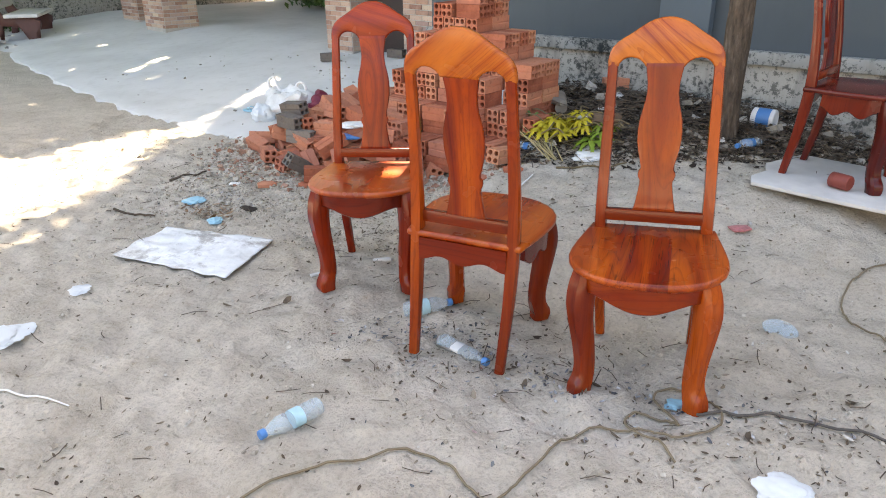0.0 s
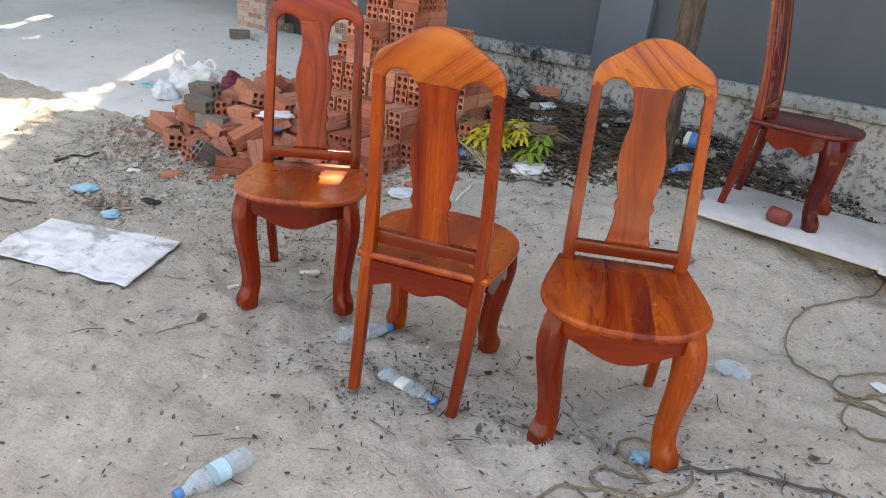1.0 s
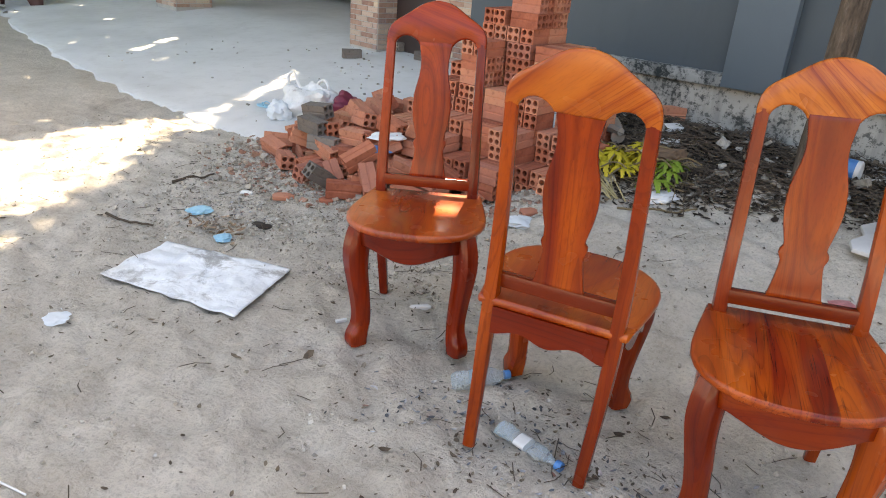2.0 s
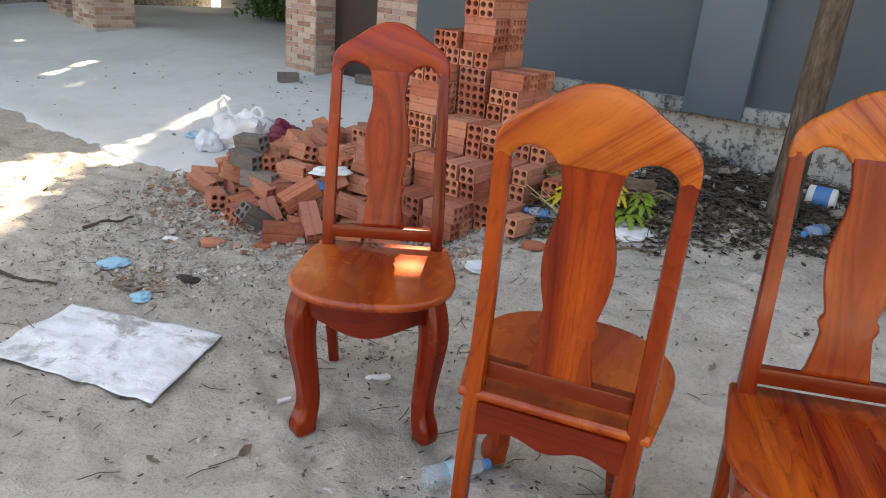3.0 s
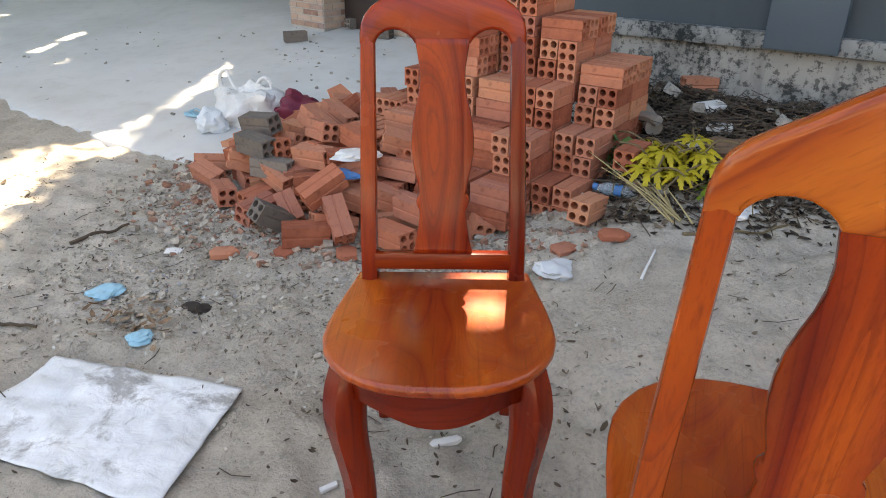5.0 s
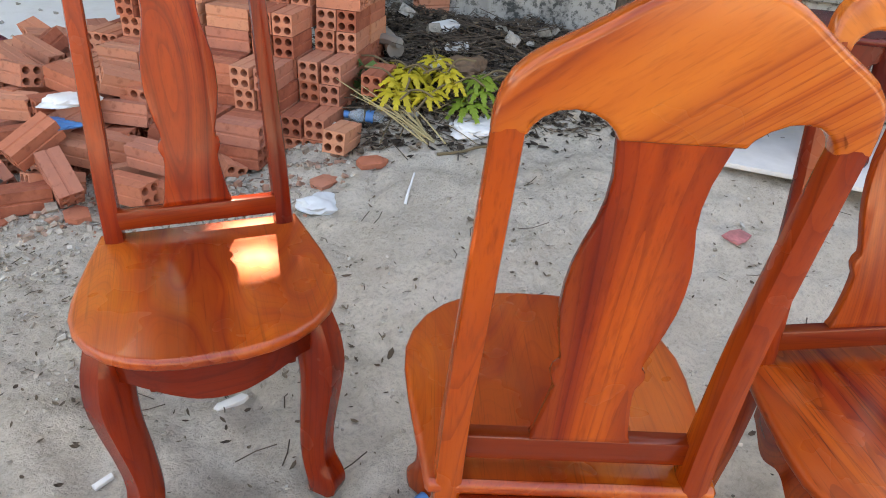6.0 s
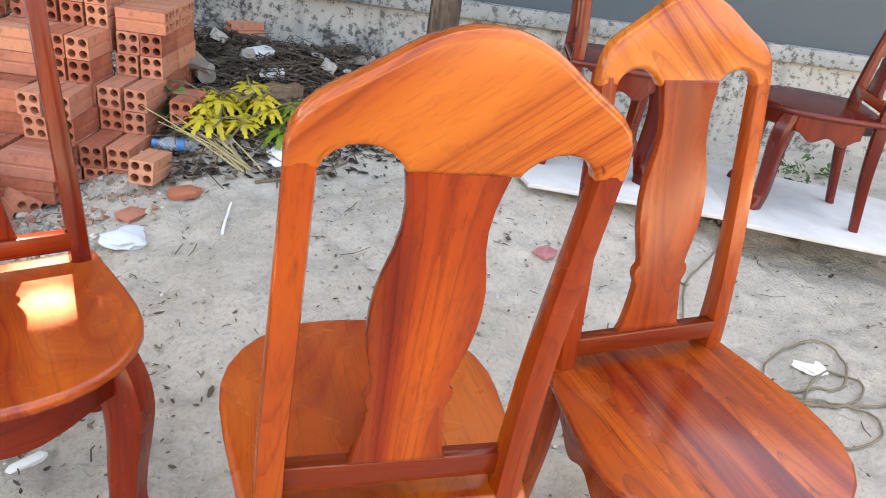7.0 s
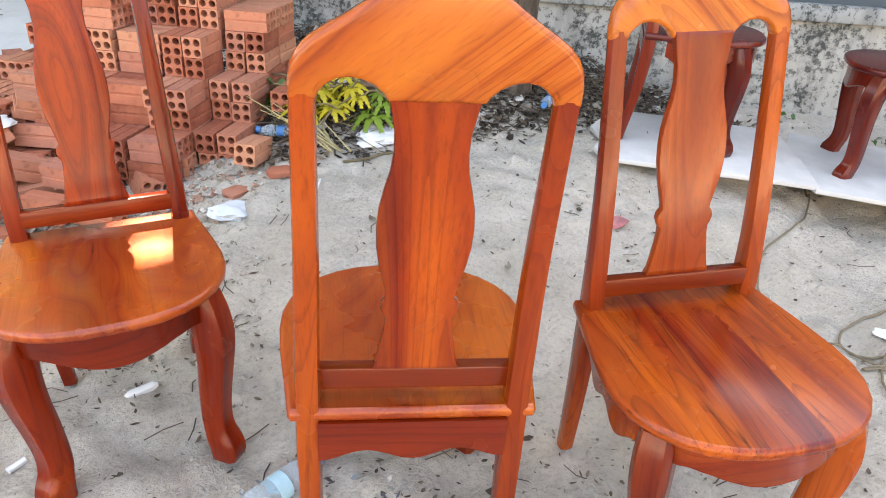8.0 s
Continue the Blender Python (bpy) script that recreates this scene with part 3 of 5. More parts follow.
house_wall = paint_material("shaded house render", (0.30, 0.30, 0.28))


def build_house():
    bm = box(bmesh.new(), (-9.5, 6.2, 0.0), (-0.4, 6.45, 3.3))
    w = part("house_back_wall", bm, house_wall, smooth=False)
    w.matrix_world = HOUSE
    tagged(w, "shaded rendered wall at the back of the porch", "wall", kind="structure")
    # unseen roof, added for shade; its edge leaves the slab's sun strip lit
    bm = box(bmesh.new(), (-10.2, 2.6, 2.55), (-0.45, 7.0, 2.7))
    r = part("porch_roof", bm, concrete, smooth=False)
    r.matrix_world = HOUSE
    tagged(r, "unseen flat porch roof added over the brick pillars for shade", "roof", kind="structure")
    bm = box(bmesh.new(), (u1 + 0.02, d1 + 0.22, 0.2), (u2 - 0.3, d1 + 0.27, 3.1))
    o = part("porch_door", bm, dark_gap, smooth=False)
    o.matrix_world = HOUSE
    tagged(o, "dark door panel in the gap between two brick pillars", "door", kind="structure")
    bm = box(bmesh.new(), (u2 + 0.4, d2 + 0.1, 0.2), (0.6, d2 + 0.25, 3.1))
    o = part("house_front_wall", bm, house_wall, smooth=False)
    o.matrix_world = HOUSE
    tagged(o, "grey rendered house wall beside the pillar", "wall", kind="structure")
    # flat dark panels put the shade of the open doorways into colour
    for a, b in ((-6.4, -5.2), (-4.4, -3.0)):
        bm = box(bmesh.new(), (a, 6.14, 0.27), (b, 6.197, 2.5))
        o = part("porch_opening", bm, dark_gap, smooth=False)
        o.matrix_world = HOUSE
        tagged(o, "dark panel standing for a shaded doorway at the back of the porch", "door", kind="structure")


build_house()

# ---- low wall and benches at the far side ----
low_dir = Vector((0.52, 0.854, 0.0))
LOWM = Matrix.Translation((-9.8, 10.5, 0)) @ Matrix.Rotation(math.atan2(low_dir.y, low_dir.x), 4, "Z")
o = part("low_plinth", box(bmesh.new(), (-9.0, 0.0, -0.2), (6.5, 0.2, 0.82)), plinth_plaster, smooth=False)
o.matrix_world = LOWM
tagged(o, "pale stained plinth of the far boundary wall", "wall", kind="structure")
o = part("far_wall", box(bmesh.new(), (-9.0, -0.03, 0.82), (6.5, 0.2, 3.0)), wall_paint_light, smooth=False)
o.matrix_world = LOWM
tagged(o, "pale blue grey boundary wall above its plinth", "wall", kind="structure")

bench_dark = plain("dark red cast bench support", (0.10, 0.035, 0.028), 0.5)
bench_white = plain("white terrazzo bench slab", (0.62, 0.61, 0.58), 0.5)


def garden_bench(m):
    ob = empty("garden_bench", m, "cast garden bench with dark curved sides and white slabs", "bench", "garden benches")
    prof = [(-.40, 0), (-.30, 0), (-.26, .16), (-.16, .30), (.06, .33), (.16, .42), (.22, .62), (.30, .86), (.24, .90), (.16, .80), (.09, .58), (.02, .46), (-.10, .44), (-.36, .43), (-.44, .38), (-.43, .30), (-.36, .22)]
    foot = [(.10, 0), (.20, 0), (.17, .20), (.12, .36), (.04, .36), (.10, .20)]
    for x in (-0.48, 0.48):
        side = part("side_support", board(prof, 0.09, lambda u, v, d, x=x: (x + d, u, v), 0.01), bench_dark, ob)
        part("rear_foot", board(foot, 0.085, lambda u, v, d, x=x: (x + d, u, v), 0.008), bench_dark, side)
    part("seat_slab", box(bmesh.new(), (-0.62, -0.44, 0.44), (0.62, 0.0, 0.49), bevel=0.008), bench_white, ob)
    back = bmesh.new()
    box(back, (-0.60, -0.02, 0.0), (0.60, 0.025, 0.36), pose(0, 0.10, 0.55, -16), bevel=0.008)
    part("back_slab", back, bench_white, ob)
    return ob


garden_bench(pose(-7.95, 10.35, gz(-7.95, 10.35), 0, 0, 118))
garden_bench(pose(-9.2, 10.2, gz(-9.2, 10.2), 0, 0, 60))

# ---- tree by the wall ----
def bark_material():
    m = Mat("rough tree bark", rough=0.95, spec=0.15)
    v = m.mapping((5, 5, 1.2))
    n1 = m.noise(6.0, 6, 0.7, v)
    m.colour(m.ramp(n1, (0.3, (0.035, 0.026, 0.020)), (0.55, (0.115, 0.088, 0.066)), (0.75, (0.22, 0.18, 0.145))))
    return m.bump(m.mix(0.5, n1, m.voronoi(14.0, v)), 0.9, 0.02).m


bark = bark_material()
leaf_green = Mat("tree leaf", rough=0.55)
leaf_green.colour(leaf_green.ramp(leaf_green.island(), (0.0, (0.03, 0.07, 0.015)), (0.6, (0.06, 0.13, 0.03)), (1.0, (0.11, 0.17, 0.04))))
leaf_green = leaf_green.m


def leaf_cloud(name, centres, count, size, material, seed, parent=None, label=""):
    rnd = random.Random(seed)
    verts, faces = [], []
    for k in range(count):
        c, r = rnd.choice(centres)
        p = Vector(c) + Vector((rnd.gauss(0, 1), rnd.gauss(0, 1), rnd.gauss(0, 0.6))) * r * 0.45
        a = Euler((rnd.uniform(-0.9, 0.9), rnd.uniform(-0.9, 0.9), rnd.uniform(0, 6.28))).to_matrix()
        s_ = size * rnd.uniform(0.6, 1.4)
        b = len(verts)
        for q in ((-0.5, 0, 0), (-0.1, 0.2, 0.03), (0.5, 0, -0.06), (-0.1, -0.2, 0.03)):
            verts.append(p + a @ (Vector(q) * s_))
        faces.append((b, b + 1, b + 2, b + 3))
    return from_lists(name, verts, faces, material, parent, label, False)


def build_tree():
    base = (1.17, 4.78, 0.0)
    ob = empty("tree", Matrix.Translation(base), "slender tree with rough brown bark growing beside the wall", "tree")
    keys = [(.01, 0, -0.1, .10), (.005, 0, .25, .076), (0, 0, .5, .068), (-.005, -.01, .95, .066), (-.02, -.02, 1.6, .063), (-.05, -.02, 2.6, .068), (-.05, .0, 3.6, .056)]
    pts = spline(keys, 8)
    bm = bmesh.new()
    loops = []
    for i, (x, y, z, r) in enumerate(pts):
        ring = []
        for k in range(14):
            a = 2 * math.pi * k / 14
            rr = r * (1 + 0.10 * noise.noise(Vector((math.cos(a) * 2, math.sin(a) * 2, z * 3))) + 0.05 * noise.noise(Vector((math.cos(a) * 7, math.sin(a) * 7, z * 11))))
            ring.append(bm.verts.new((x + rr * math.cos(a), y + rr * math.sin(a), z)))
        loops.append(ring)
    for a, b in zip(loops, loops[1:]):
        for k in range(14):
            bm.faces.new((a[k], a[(k + 1) % 14], b[(k + 1) % 14], b[k]))
    bm.faces.new(loops[0])
    bm.faces.new(loops[-1])
    part("trunk", bm, bark, ob)
    ends = [((-.9, .6, 4.9), .9), ((.7, .9, 5.2), .9), ((-.2, -.5, 5.0), .8), ((.3, .3, 5.9), 1.0)]
    for (x, y, z), r in ends:
        keys = [(-.05, 0, 3.5), (x * 0.4, y * 0.4, 3.5 + (z - 3.5) * 0.55), (x, y, z)]
        part("limb", tube(spline(keys, 5), 0.03, 8, lambda f: 1 - 0.7 * f), bark, ob)
    leaf_cloud("crown", ends, 2200, 0.2, leaf_green, 12, ob, "loose crown of green leaves")


build_tree()

# ---- hollow bricks ----
BL, BW = 0.18, 0.08


def hollow_brick_mesh(name, material):
    """A clay block with four round holes through its ends and a groove along each side."""
    verts, faces = [], []

    def add(*ps):
        b = len(verts)
        verts.extend(ps)
        return list(range(b, b + len(ps)))

    h = BW / 2
    for sx in (-1, 1):
        x = sx * BL / 2
        for cy in (-h / 2, h / 2):
            for cz in (-h / 2, h / 2):
                sq = add(*[(x, cy + a * h / 2, cz + b * h / 2) for a, b in ((-1, -1), (1, -1), (1, 1), (-1, 1))])
                ring = add(*[(x, cy + 0.0148 * math.cos(t), cz + 0.0148 * math.sin(t)) for t in [math.pi * (k / 4 - 0.75 - 0.125) for k in range(8)]])
                deep = add(*[(x - sx * 0.06, verts[i][1], verts[i][2]) for i in ring])
                for k in range(4):
                    faces.append((sq[k], sq[(k + 1) % 4], ring[(2 * k + 2) % 8], ring[2 * k + 1]))
                    faces.append((sq[k], ring[2 * k + 1], ring[2 * k]))
                for k in range(8):
                    faces.append((ring[k], ring[(k + 1) % 8], deep[(k + 1) % 8], deep[k]))
                faces.append(tuple(deep))
    for side in range(4):
        rot = Matrix.Rotation(side * math.pi / 2, 3, "X")
        prof = [(-h, h), (-0.006, h), (-0.003, h - 0.0035), (0.003, h - 0.0035), (0.006, h), (h, h)]
        rows = [add(*[tuple(rot @ Vector((x, a, b))) for a, b in prof]) for x in (-BL / 2, BL / 2)]
        for k in range(5):
            faces.append((rows[0][k], rows[0][k + 1], rows[1][k + 1], rows[1][k]))
    seen, clean = set(), []
    for f in faces:
        key = tuple(sorted(f))
        if key not in seen:
            seen.add(key)
            clean.append(f)
    me = bpy.data.meshes.new(name)
    me.from_pydata(verts, [], clean)
    bm = bmesh.new()
    bm.from_mesh(me)
    bmesh.ops.remove_doubles(bm, verts=bm.verts, dist=1e-5)
    bmesh.ops.recalc_face_normals(bm, faces=bm.faces)
    bm.to_mesh(me)
    bm.free()
    me.materials.append(material)
    return me


brick_mesh = hollow_brick_mesh("hollow_brick", clay)
grey_brick_mesh = hollow_brick_mesh("grey_brick", clay_grey)
pile = empty("brick_pile", pose(-0.7, 4.9, 0.0), "pile of orange hollow clay bricks, stacked behind and tumbled in front", "brick pile")
PILE_INV = pile.matrix_world.inverted()


def lay_brick(m, grey=False):
    b = new("brick", grey_brick_mesh if grey else brick_mesh)
    b.parent = pile
    b.matrix_local = PILE_INV @ m
    if grey:
        b["label"] = "weathered grey brick"
    return b


STACK = Matrix.Rotation(radians(-29.0), 4, "Z")      # the stack stands a little askew to the wall
STACK_X = (-3.36, -3.17, -2.98, -2.79, -2.60, -2.41)
STACK_Y = (3.88, 4.05, 4.22, 4.39, 4.56)
STACK_H = ((2, 3, 3, 2, 2, 0), (3, 4, 4, 4, 4, 2), (4, 6, 9, 6, 6, 4), (4, 7, 11, 14, 9, 7), (4, 8, 11, 15, 9, 7))


def build_stack():
    rnd = random.Random(21)
    for j, ly in enumerate(STACK_Y):
        for i, lx in enumerate(STACK_X):
            n = STACK_H[j][i]
            around = [STACK_H[b][a] if 0 <= a < 6 and 0 <= b < 5 else 0 for a, b in ((i - 1, j), (i + 1, j), (i, j - 1))]
            for c in range(n):
                if c < n - 1 and min(around) > c + 1:
                    continue
                turn = 90 if (c // 2 + i + j * 2) % 5 in (0, 2, 3) else 0
                for k in (-1, 1):
                    ox, oy = (k * 0.0425, 0) if turn else (0, k * 0.0415)
                    jx, jy = rnd.uniform(-.008, .008), rnd.uniform(-.008, .008)
                    w = STACK @ Vector((lx + ox + jx, ly + oy + jy, 0))
                    base = 0.055
                    lay_brick(pose(w.x, w.y, base + 0.041 + c * 0.0815, 0, 0, -29 + turn + rnd.uniform(-3, 3)))


build_stack()


def heap_height(x, y):
    """The tumbled bricks slope down from the stack towards the front and the far side."""
    left = smoothstep(x, -1.95, -1.05)
    front = smoothstep(y, 4.40 + 0.34 * max(0.0, -1.0 - x), 4.95 + 0.3 * max(0.0, -1.0 - x))
    back = 1 - smoothstep(y, 5.55, 5.9)
    right = 1 - smoothstep(x, -0.75, -0.35)
    return 0.34 * left * front * back * right


def build_tumble():
    rnd = random.Random(8)
    for layer in range(4):
        y = 4.40
        while y < 5.75:
            x = -1.95
            while x < -0.30:
                px, py = x + rnd.uniform(-.05, .05), y + rnd.uniform(-.04, .04)
                lx, ly = px * .8746 - py * .4848, px * .4848 + py * .8746
                inside = lx > -3.46 and ly > 3.84
                if not inside and heap_height(px, py) > 0.02 + layer * 0.082:
                    edge = heap_height(px, py) < 0.085 + layer * 0.082
                    tilt = 24 if edge else 7
                    yaw = rnd.choice((-29, -29, 61, 20, -60)) + rnd.uniform(-14, 14)
                    lay_brick(pose(px, py, 0.045 + layer * 0.083 + rnd.uniform(0, 0.012), rnd.uniform(-tilt, tilt), rnd.uniform(-tilt, tilt), yaw), rnd.random() < 0.02)
                x += 0.185
            y += 0.115
    # bricks that lie singly
    lay_brick(pose(-1.47, 4.90, 0.245, 4, 3, -30), True)
    lay_brick(pose(-1.38, 4.84, 0.165, -3, 2, -12), True)
    lay_brick(pose(-1.50, 5.06, 0.295, 8, -6, -24), True)
    lay_brick(pose(-1.28, 4.52, 0.075, 10, 34, 52), True)
    lay_brick(pose(-1.08, 4.55, 0.20, 14, -26, 38))
    lay_brick(pose(-1.00, 4.46, 0.105, 8, 38, -58))
    lay_brick(pose(-0.78, 4.40, 0.075, 2, -3, -40))
    lay_brick(pose(-0.62, 4.36, 0.055, 0, 2, -36))
    lay_brick(pose(-0.70, 4.48, 0.155, 3, 0, -38))
    lay_brick(pose(-1.12, 4.42, 0.055, 0, 4, 20))
    lay_brick(pose(-0.06, 4.50, 0.19, 3, 8, 62))


build_tumble()


def single_brick(x, y, z, turn, dark, label):
    me = grey_brick_mesh if dark else brick_mesh
    ob = new("brick", me)
    ob.matrix_world = pose(x, y, z + 0.04, 0, 0, turn)
    return tagged(ob, label, "brick", "loose bricks")


for x, y, t, dark in ((-2.15, 7.72, 30, True), (-1.75, 8.15, 50, True), (-1.45, 7.75, -20, True)):
    single_brick(x, y, slab_height(x, y), t, dark, "dark weathered brick lying on the concrete slab")
for x, y, t in ((0.62, 5.93, 10), (0.12, 4.76, 60)):
    single_brick(x, y, gz(x, y) + 0.05, t, False, "orange hollow brick lying in the rubbish by the wall")


# ---- unseen trees added behind the wall and the house, whose crowns shade the yard ----
def in_light(x, y, rnd):
    """Where leaves are left out so the sun reaches chosen patches of the yard."""
    if 3.1 < y < 7.5:
        mid = float(np.interp(y, [3.1, 3.6, 4.3, 5.0, 5.4, 5.8, 6.5, 7.4], [-2.95, -2.85, -2.77, -2.77, -2.68, -2.56, -2.45, -2.47]))
        half = float(np.interp(y, [3.1, 3.6, 4.3, 5.0, 5.4, 5.8, 6.5, 7.4], [0.70, 0.68, 0.60, 0.52, 0.34, 0.17, 0.11, 0.08]))
        soft = float(np.interp(y, [5.0, 5.6], [0.42, 0.16]))
        # the gap runs on to the left for extra bounced light
        aside = 0.0 if -6.5 < x < mid and y < 4.7 else abs(x - mid)
        edge = (aside - half) / soft + 0.95 - 0.5 * noise.noise(Vector((x * 2.2, y * 2.2, 5))) - 0.4 * noise.noise(Vector((x * 6, y * 6, 9)))
        return rnd.random() > (0.06 if edge < 0 else 0.06 + 0.94 * edge * edge)
    for cx, cy, rx, ry in ((-4.37, 7.57, .05, .26), (-4.37, 8.13, .05, .16), (-5.52, 9.48, .09, .2), (-4.93, 9.6, .05, .12), (-4.6, 9.65, .05, .12), (-3.5, 7.0, .06, .2), (-3.1, 9.9, .3, .07)):
        if ((x - cx) / (rx + 0.05)) ** 2 + ((y - cy) / (ry + 0.05)) ** 2 < 1:
            return True
    return False


def at_height(p, z):
    return p - TO_SUN * ((p.z - z) / TO_SUN.z)


STEPS = [k / 8 for k in range(9)]
LEAF = ((-0.5, 0, 0), (-0.1, 0.24, 0.03), (0.5, 0, -0.06), (-0.1, -0.24, 0.03))


def over_gap(corners):
    """Whether a leaf closes two small crown gaps cut to light a chair's seat."""
    low = [at_height(c, 0.44) for c in corners]
    if abs(low[0].x + 0.39) > 0.5 or abs(low[0].y - 3.35) > 0.5:
        return False
    on_leaf = [(low[0].lerp(low[1], u)).lerp(low[3].lerp(low[2], u), v) for u in STEPS for v in STEPS]
    return any((-0.428 < q.x < -0.345 and 3.262 < q.y < 3.325) or (-0.452 < q.x < -0.345 and 3.395 < q.y < 3.462) for q in on_leaf)


def shade_tree(x, y, centres, count, seed, filler=0):
    ob = empty("tree", Matrix.Translation((x, y, 0)), "unseen leafy tree added behind the buildings to shade the yard", "tree", "trees behind the buildings")
    part("trunk", tube(spline([(0, 0, -0.1, ), (0.1, 0, 2.0), (-0.1, 0.1, 4.5), (0, 0, 6.6)], 5), 0.16, 10, lambda f: 1 - 0.6 * f), bark, ob)
    rnd = random.Random(seed)
    verts, faces = [], []
    lo, hi = centres
    for k in range(count):
        p = Vector((rnd.uniform(lo[0], hi[0]), rnd.uniform(lo[1], hi[1]), rnd.uniform(5.6, 7.4) + 0.5 * rnd.random() ** 2))
        g1 = at_height(p, 0.05)
        sprig = 9 if -4.0 < g1.x < -2.0 and 2.8 < g1.y < 7.6 else 1
        for leaf in range(sprig):
            if sprig > 1:
                p = p + Vector((rnd.uniform(-0.16, 0.16), rnd.uniform(-0.16, 0.16), rnd.uniform(-0.2, 0.2)))
            g0 = at_height(p, 0.05)
            if in_light(g0.x, g0.y, rnd):
                continue
            a = Euler((rnd.uniform(-0.7, 0.7), rnd.uniform(-0.7, 0.7), rnd.uniform(0, 6.28))).to_matrix()
            s_ = rnd.uniform(0.16, 0.40) * (0.36 if sprig > 1 else 1.0)
            corners = [p + a @ (Vector(q) * s_) for q in LEAF]
            if over_gap(corners):
                continue
            b = len(verts)
            verts += [c - Vector((x, y, 0)) for c in corners[:4]]
            faces.append((b, b + 1, b + 2, b + 3))
    # extra small leaves, added to keep stray sun off the chairs
    for k in range(filler):
        p = Vector((rnd.uniform(-1.25, 0.4), rnd.uniform(2.6, 4.1), 0.44)) + TO_SUN * rnd.uniform(6.4, 7.6)
        a = Euler((rnd.uniform(-0.7, 0.7), rnd.uniform(-0.7, 0.7), rnd.uniform(0, 6.28))).to_matrix()
        corners = [p + a @ (Vector(q) * rnd.uniform(0.06, 0.10)) for q in LEAF]
        if not over_gap(corners):
            b = len(verts)
            verts += [c - Vector((x, y, 0)) for c in corners]
            faces.append((b, b + 1, b + 2, b + 3))
    from_lists("crown", verts, faces, leaf_green, ob, "wide unseen crown of overlapping green leaves, thinned for sun patches", False)


shade_tree(-3.5, 12.3, ((-8.2, 4.6), (-2.6, 17.5)), 30000, 31)
shade_tree(1.2, 9.8, ((-2.6, 4.3), (4.6, 12.5)), 31000, 32, 13000)
shade_tree(-10.5, 16.0, ((-14.5, 8.0), (-8.0, 19.0)), 13000, 33)

# ---- things lying about ----
label_white = plain("white plastic", (0.72, 0.72, 0.70), 0.4, 0.12)
blue_plastic = plain("blue plastic", (0.06, 0.22, 0.50), 0.35, 0.15)
cyan_plastic = plain("turquoise plastic", (0.27, 0.52, 0.64), 0.4, 0.15)
red_plastic = plain("faded red plastic", (0.42, 0.035, 0.08), 0.5, 0.3)
clear = film("clear bottle plastic", (0.80, 0.90, 0.95), 0.12, 0.75)
cloudy = film("cloudy thin plastic", (0.82, 0.86, 0.88), 0.35, 0.35)
hose_mat = plain("dull olive hose rubber", (0.20, 0.155, 0.095), 0.6, 0.3, 20.0)
hose_dark = plain("grey cable rubber", (0.085, 0.075, 0.065), 0.6, 0.3, 20.0)
twig_mat = plain("dead twig", (0.09, 0.065, 0.045), 0.9, 0.4, 30.0)
straw_mat = plain("dry straw", (0.17, 0.125, 0.065), 0.85, 0.3, 20.0)


def lying(p, q, z):
    """A pose with local z running from p to q on the ground."""
    a, b = Vector((*p, z)), Vector((*q, z))
    way = (b - a).normalized()
    m = way.to_track_quat("Z", "Y").to_matrix().to_4x4()
    return Matrix.Translation(a) @ m


def bottle(cap, end, radius, label, crush=0.0, band=cyan_plastic):
    length = (Vector(end) - Vector(cap)).length
    z = gz((cap[0] + end[0]) / 2, (cap[1] + end[1]) / 2) + radius * (1 - crush) * 0.92
    ob = empty("plastic_bottle", lying(cap, end, z), label, "bottle", "plastic bottles")
    k = length / 0.2
    prof = [(.011, .012), (.012, .020), (.020, .036), (.030, .060), (.0305, .085), (.028, .092), (.0305, .099), (.0305, .135), (.0285, .142), (.0305, .149), (.0305, .185), (.027, .198), (.010, .196)]
    prof = [(r * radius / 0.0305, z_ * k) for r, z_ in prof]

    def squash(bm):
        for v in bm.verts:
            f = 1 - crush * (0.8 + 0.5 * noise.noise(v.co * 30))
            v.co.y *= f
            if crush:
                v.co += Vector((noise.noise(v.co * 22), noise.noise(v.co * 22 + Vector((5, 0, 0))), 0)) * 0.010 * crush
        return bm

    part("body", squash(lathe(prof, 24)), clear, ob, "clear ribbed plastic")
    r = radius / 0.0305
    part("label_band", squash(lathe([(.0309 * r, .100 * k), (.0309 * r, .134 * k), (.0300 * r, .1341 * k), (.0300 * r, .0999 * k)], 24)), band, ob, "pale blue paper band")
    part("cap", lathe([(.0135, -.004), (.0145, -.002), (.0145, .013), (.0135, .015)], 18), blue_plastic, ob, "blue screw cap")
    return ob


pale_band = plain("pale blue label paper", (0.42, 0.66, 0.74), 0.5, 0.25, 30.0)
bottle((-0.498, 2.139), (-0.381, 2.301), 0.030, "clear plastic water bottle lying on sand, slightly crushed", 0.12, pale_band)
bottle((-0.103, 3.015), (-0.263, 2.921), 0.031, "clear water bottle lying under the turned chair", 0.05, pale_band)
bottle((0.080, 2.645), (-0.098, 2.772), 0.028, "flattened clear bottle with a blue cap on sand", 0.55, label_white)
bottle((1.20, 4.55), (1.33, 4.66), 0.035, "dusty blue plastic bottle in rubbish by the tree", 0.3, blue_plastic)
bottle((-0.02, 4.71), (0.14, 4.64), 0.034, "crumpled blue bottle in the rubbish heap", 0.35, blue_plastic)


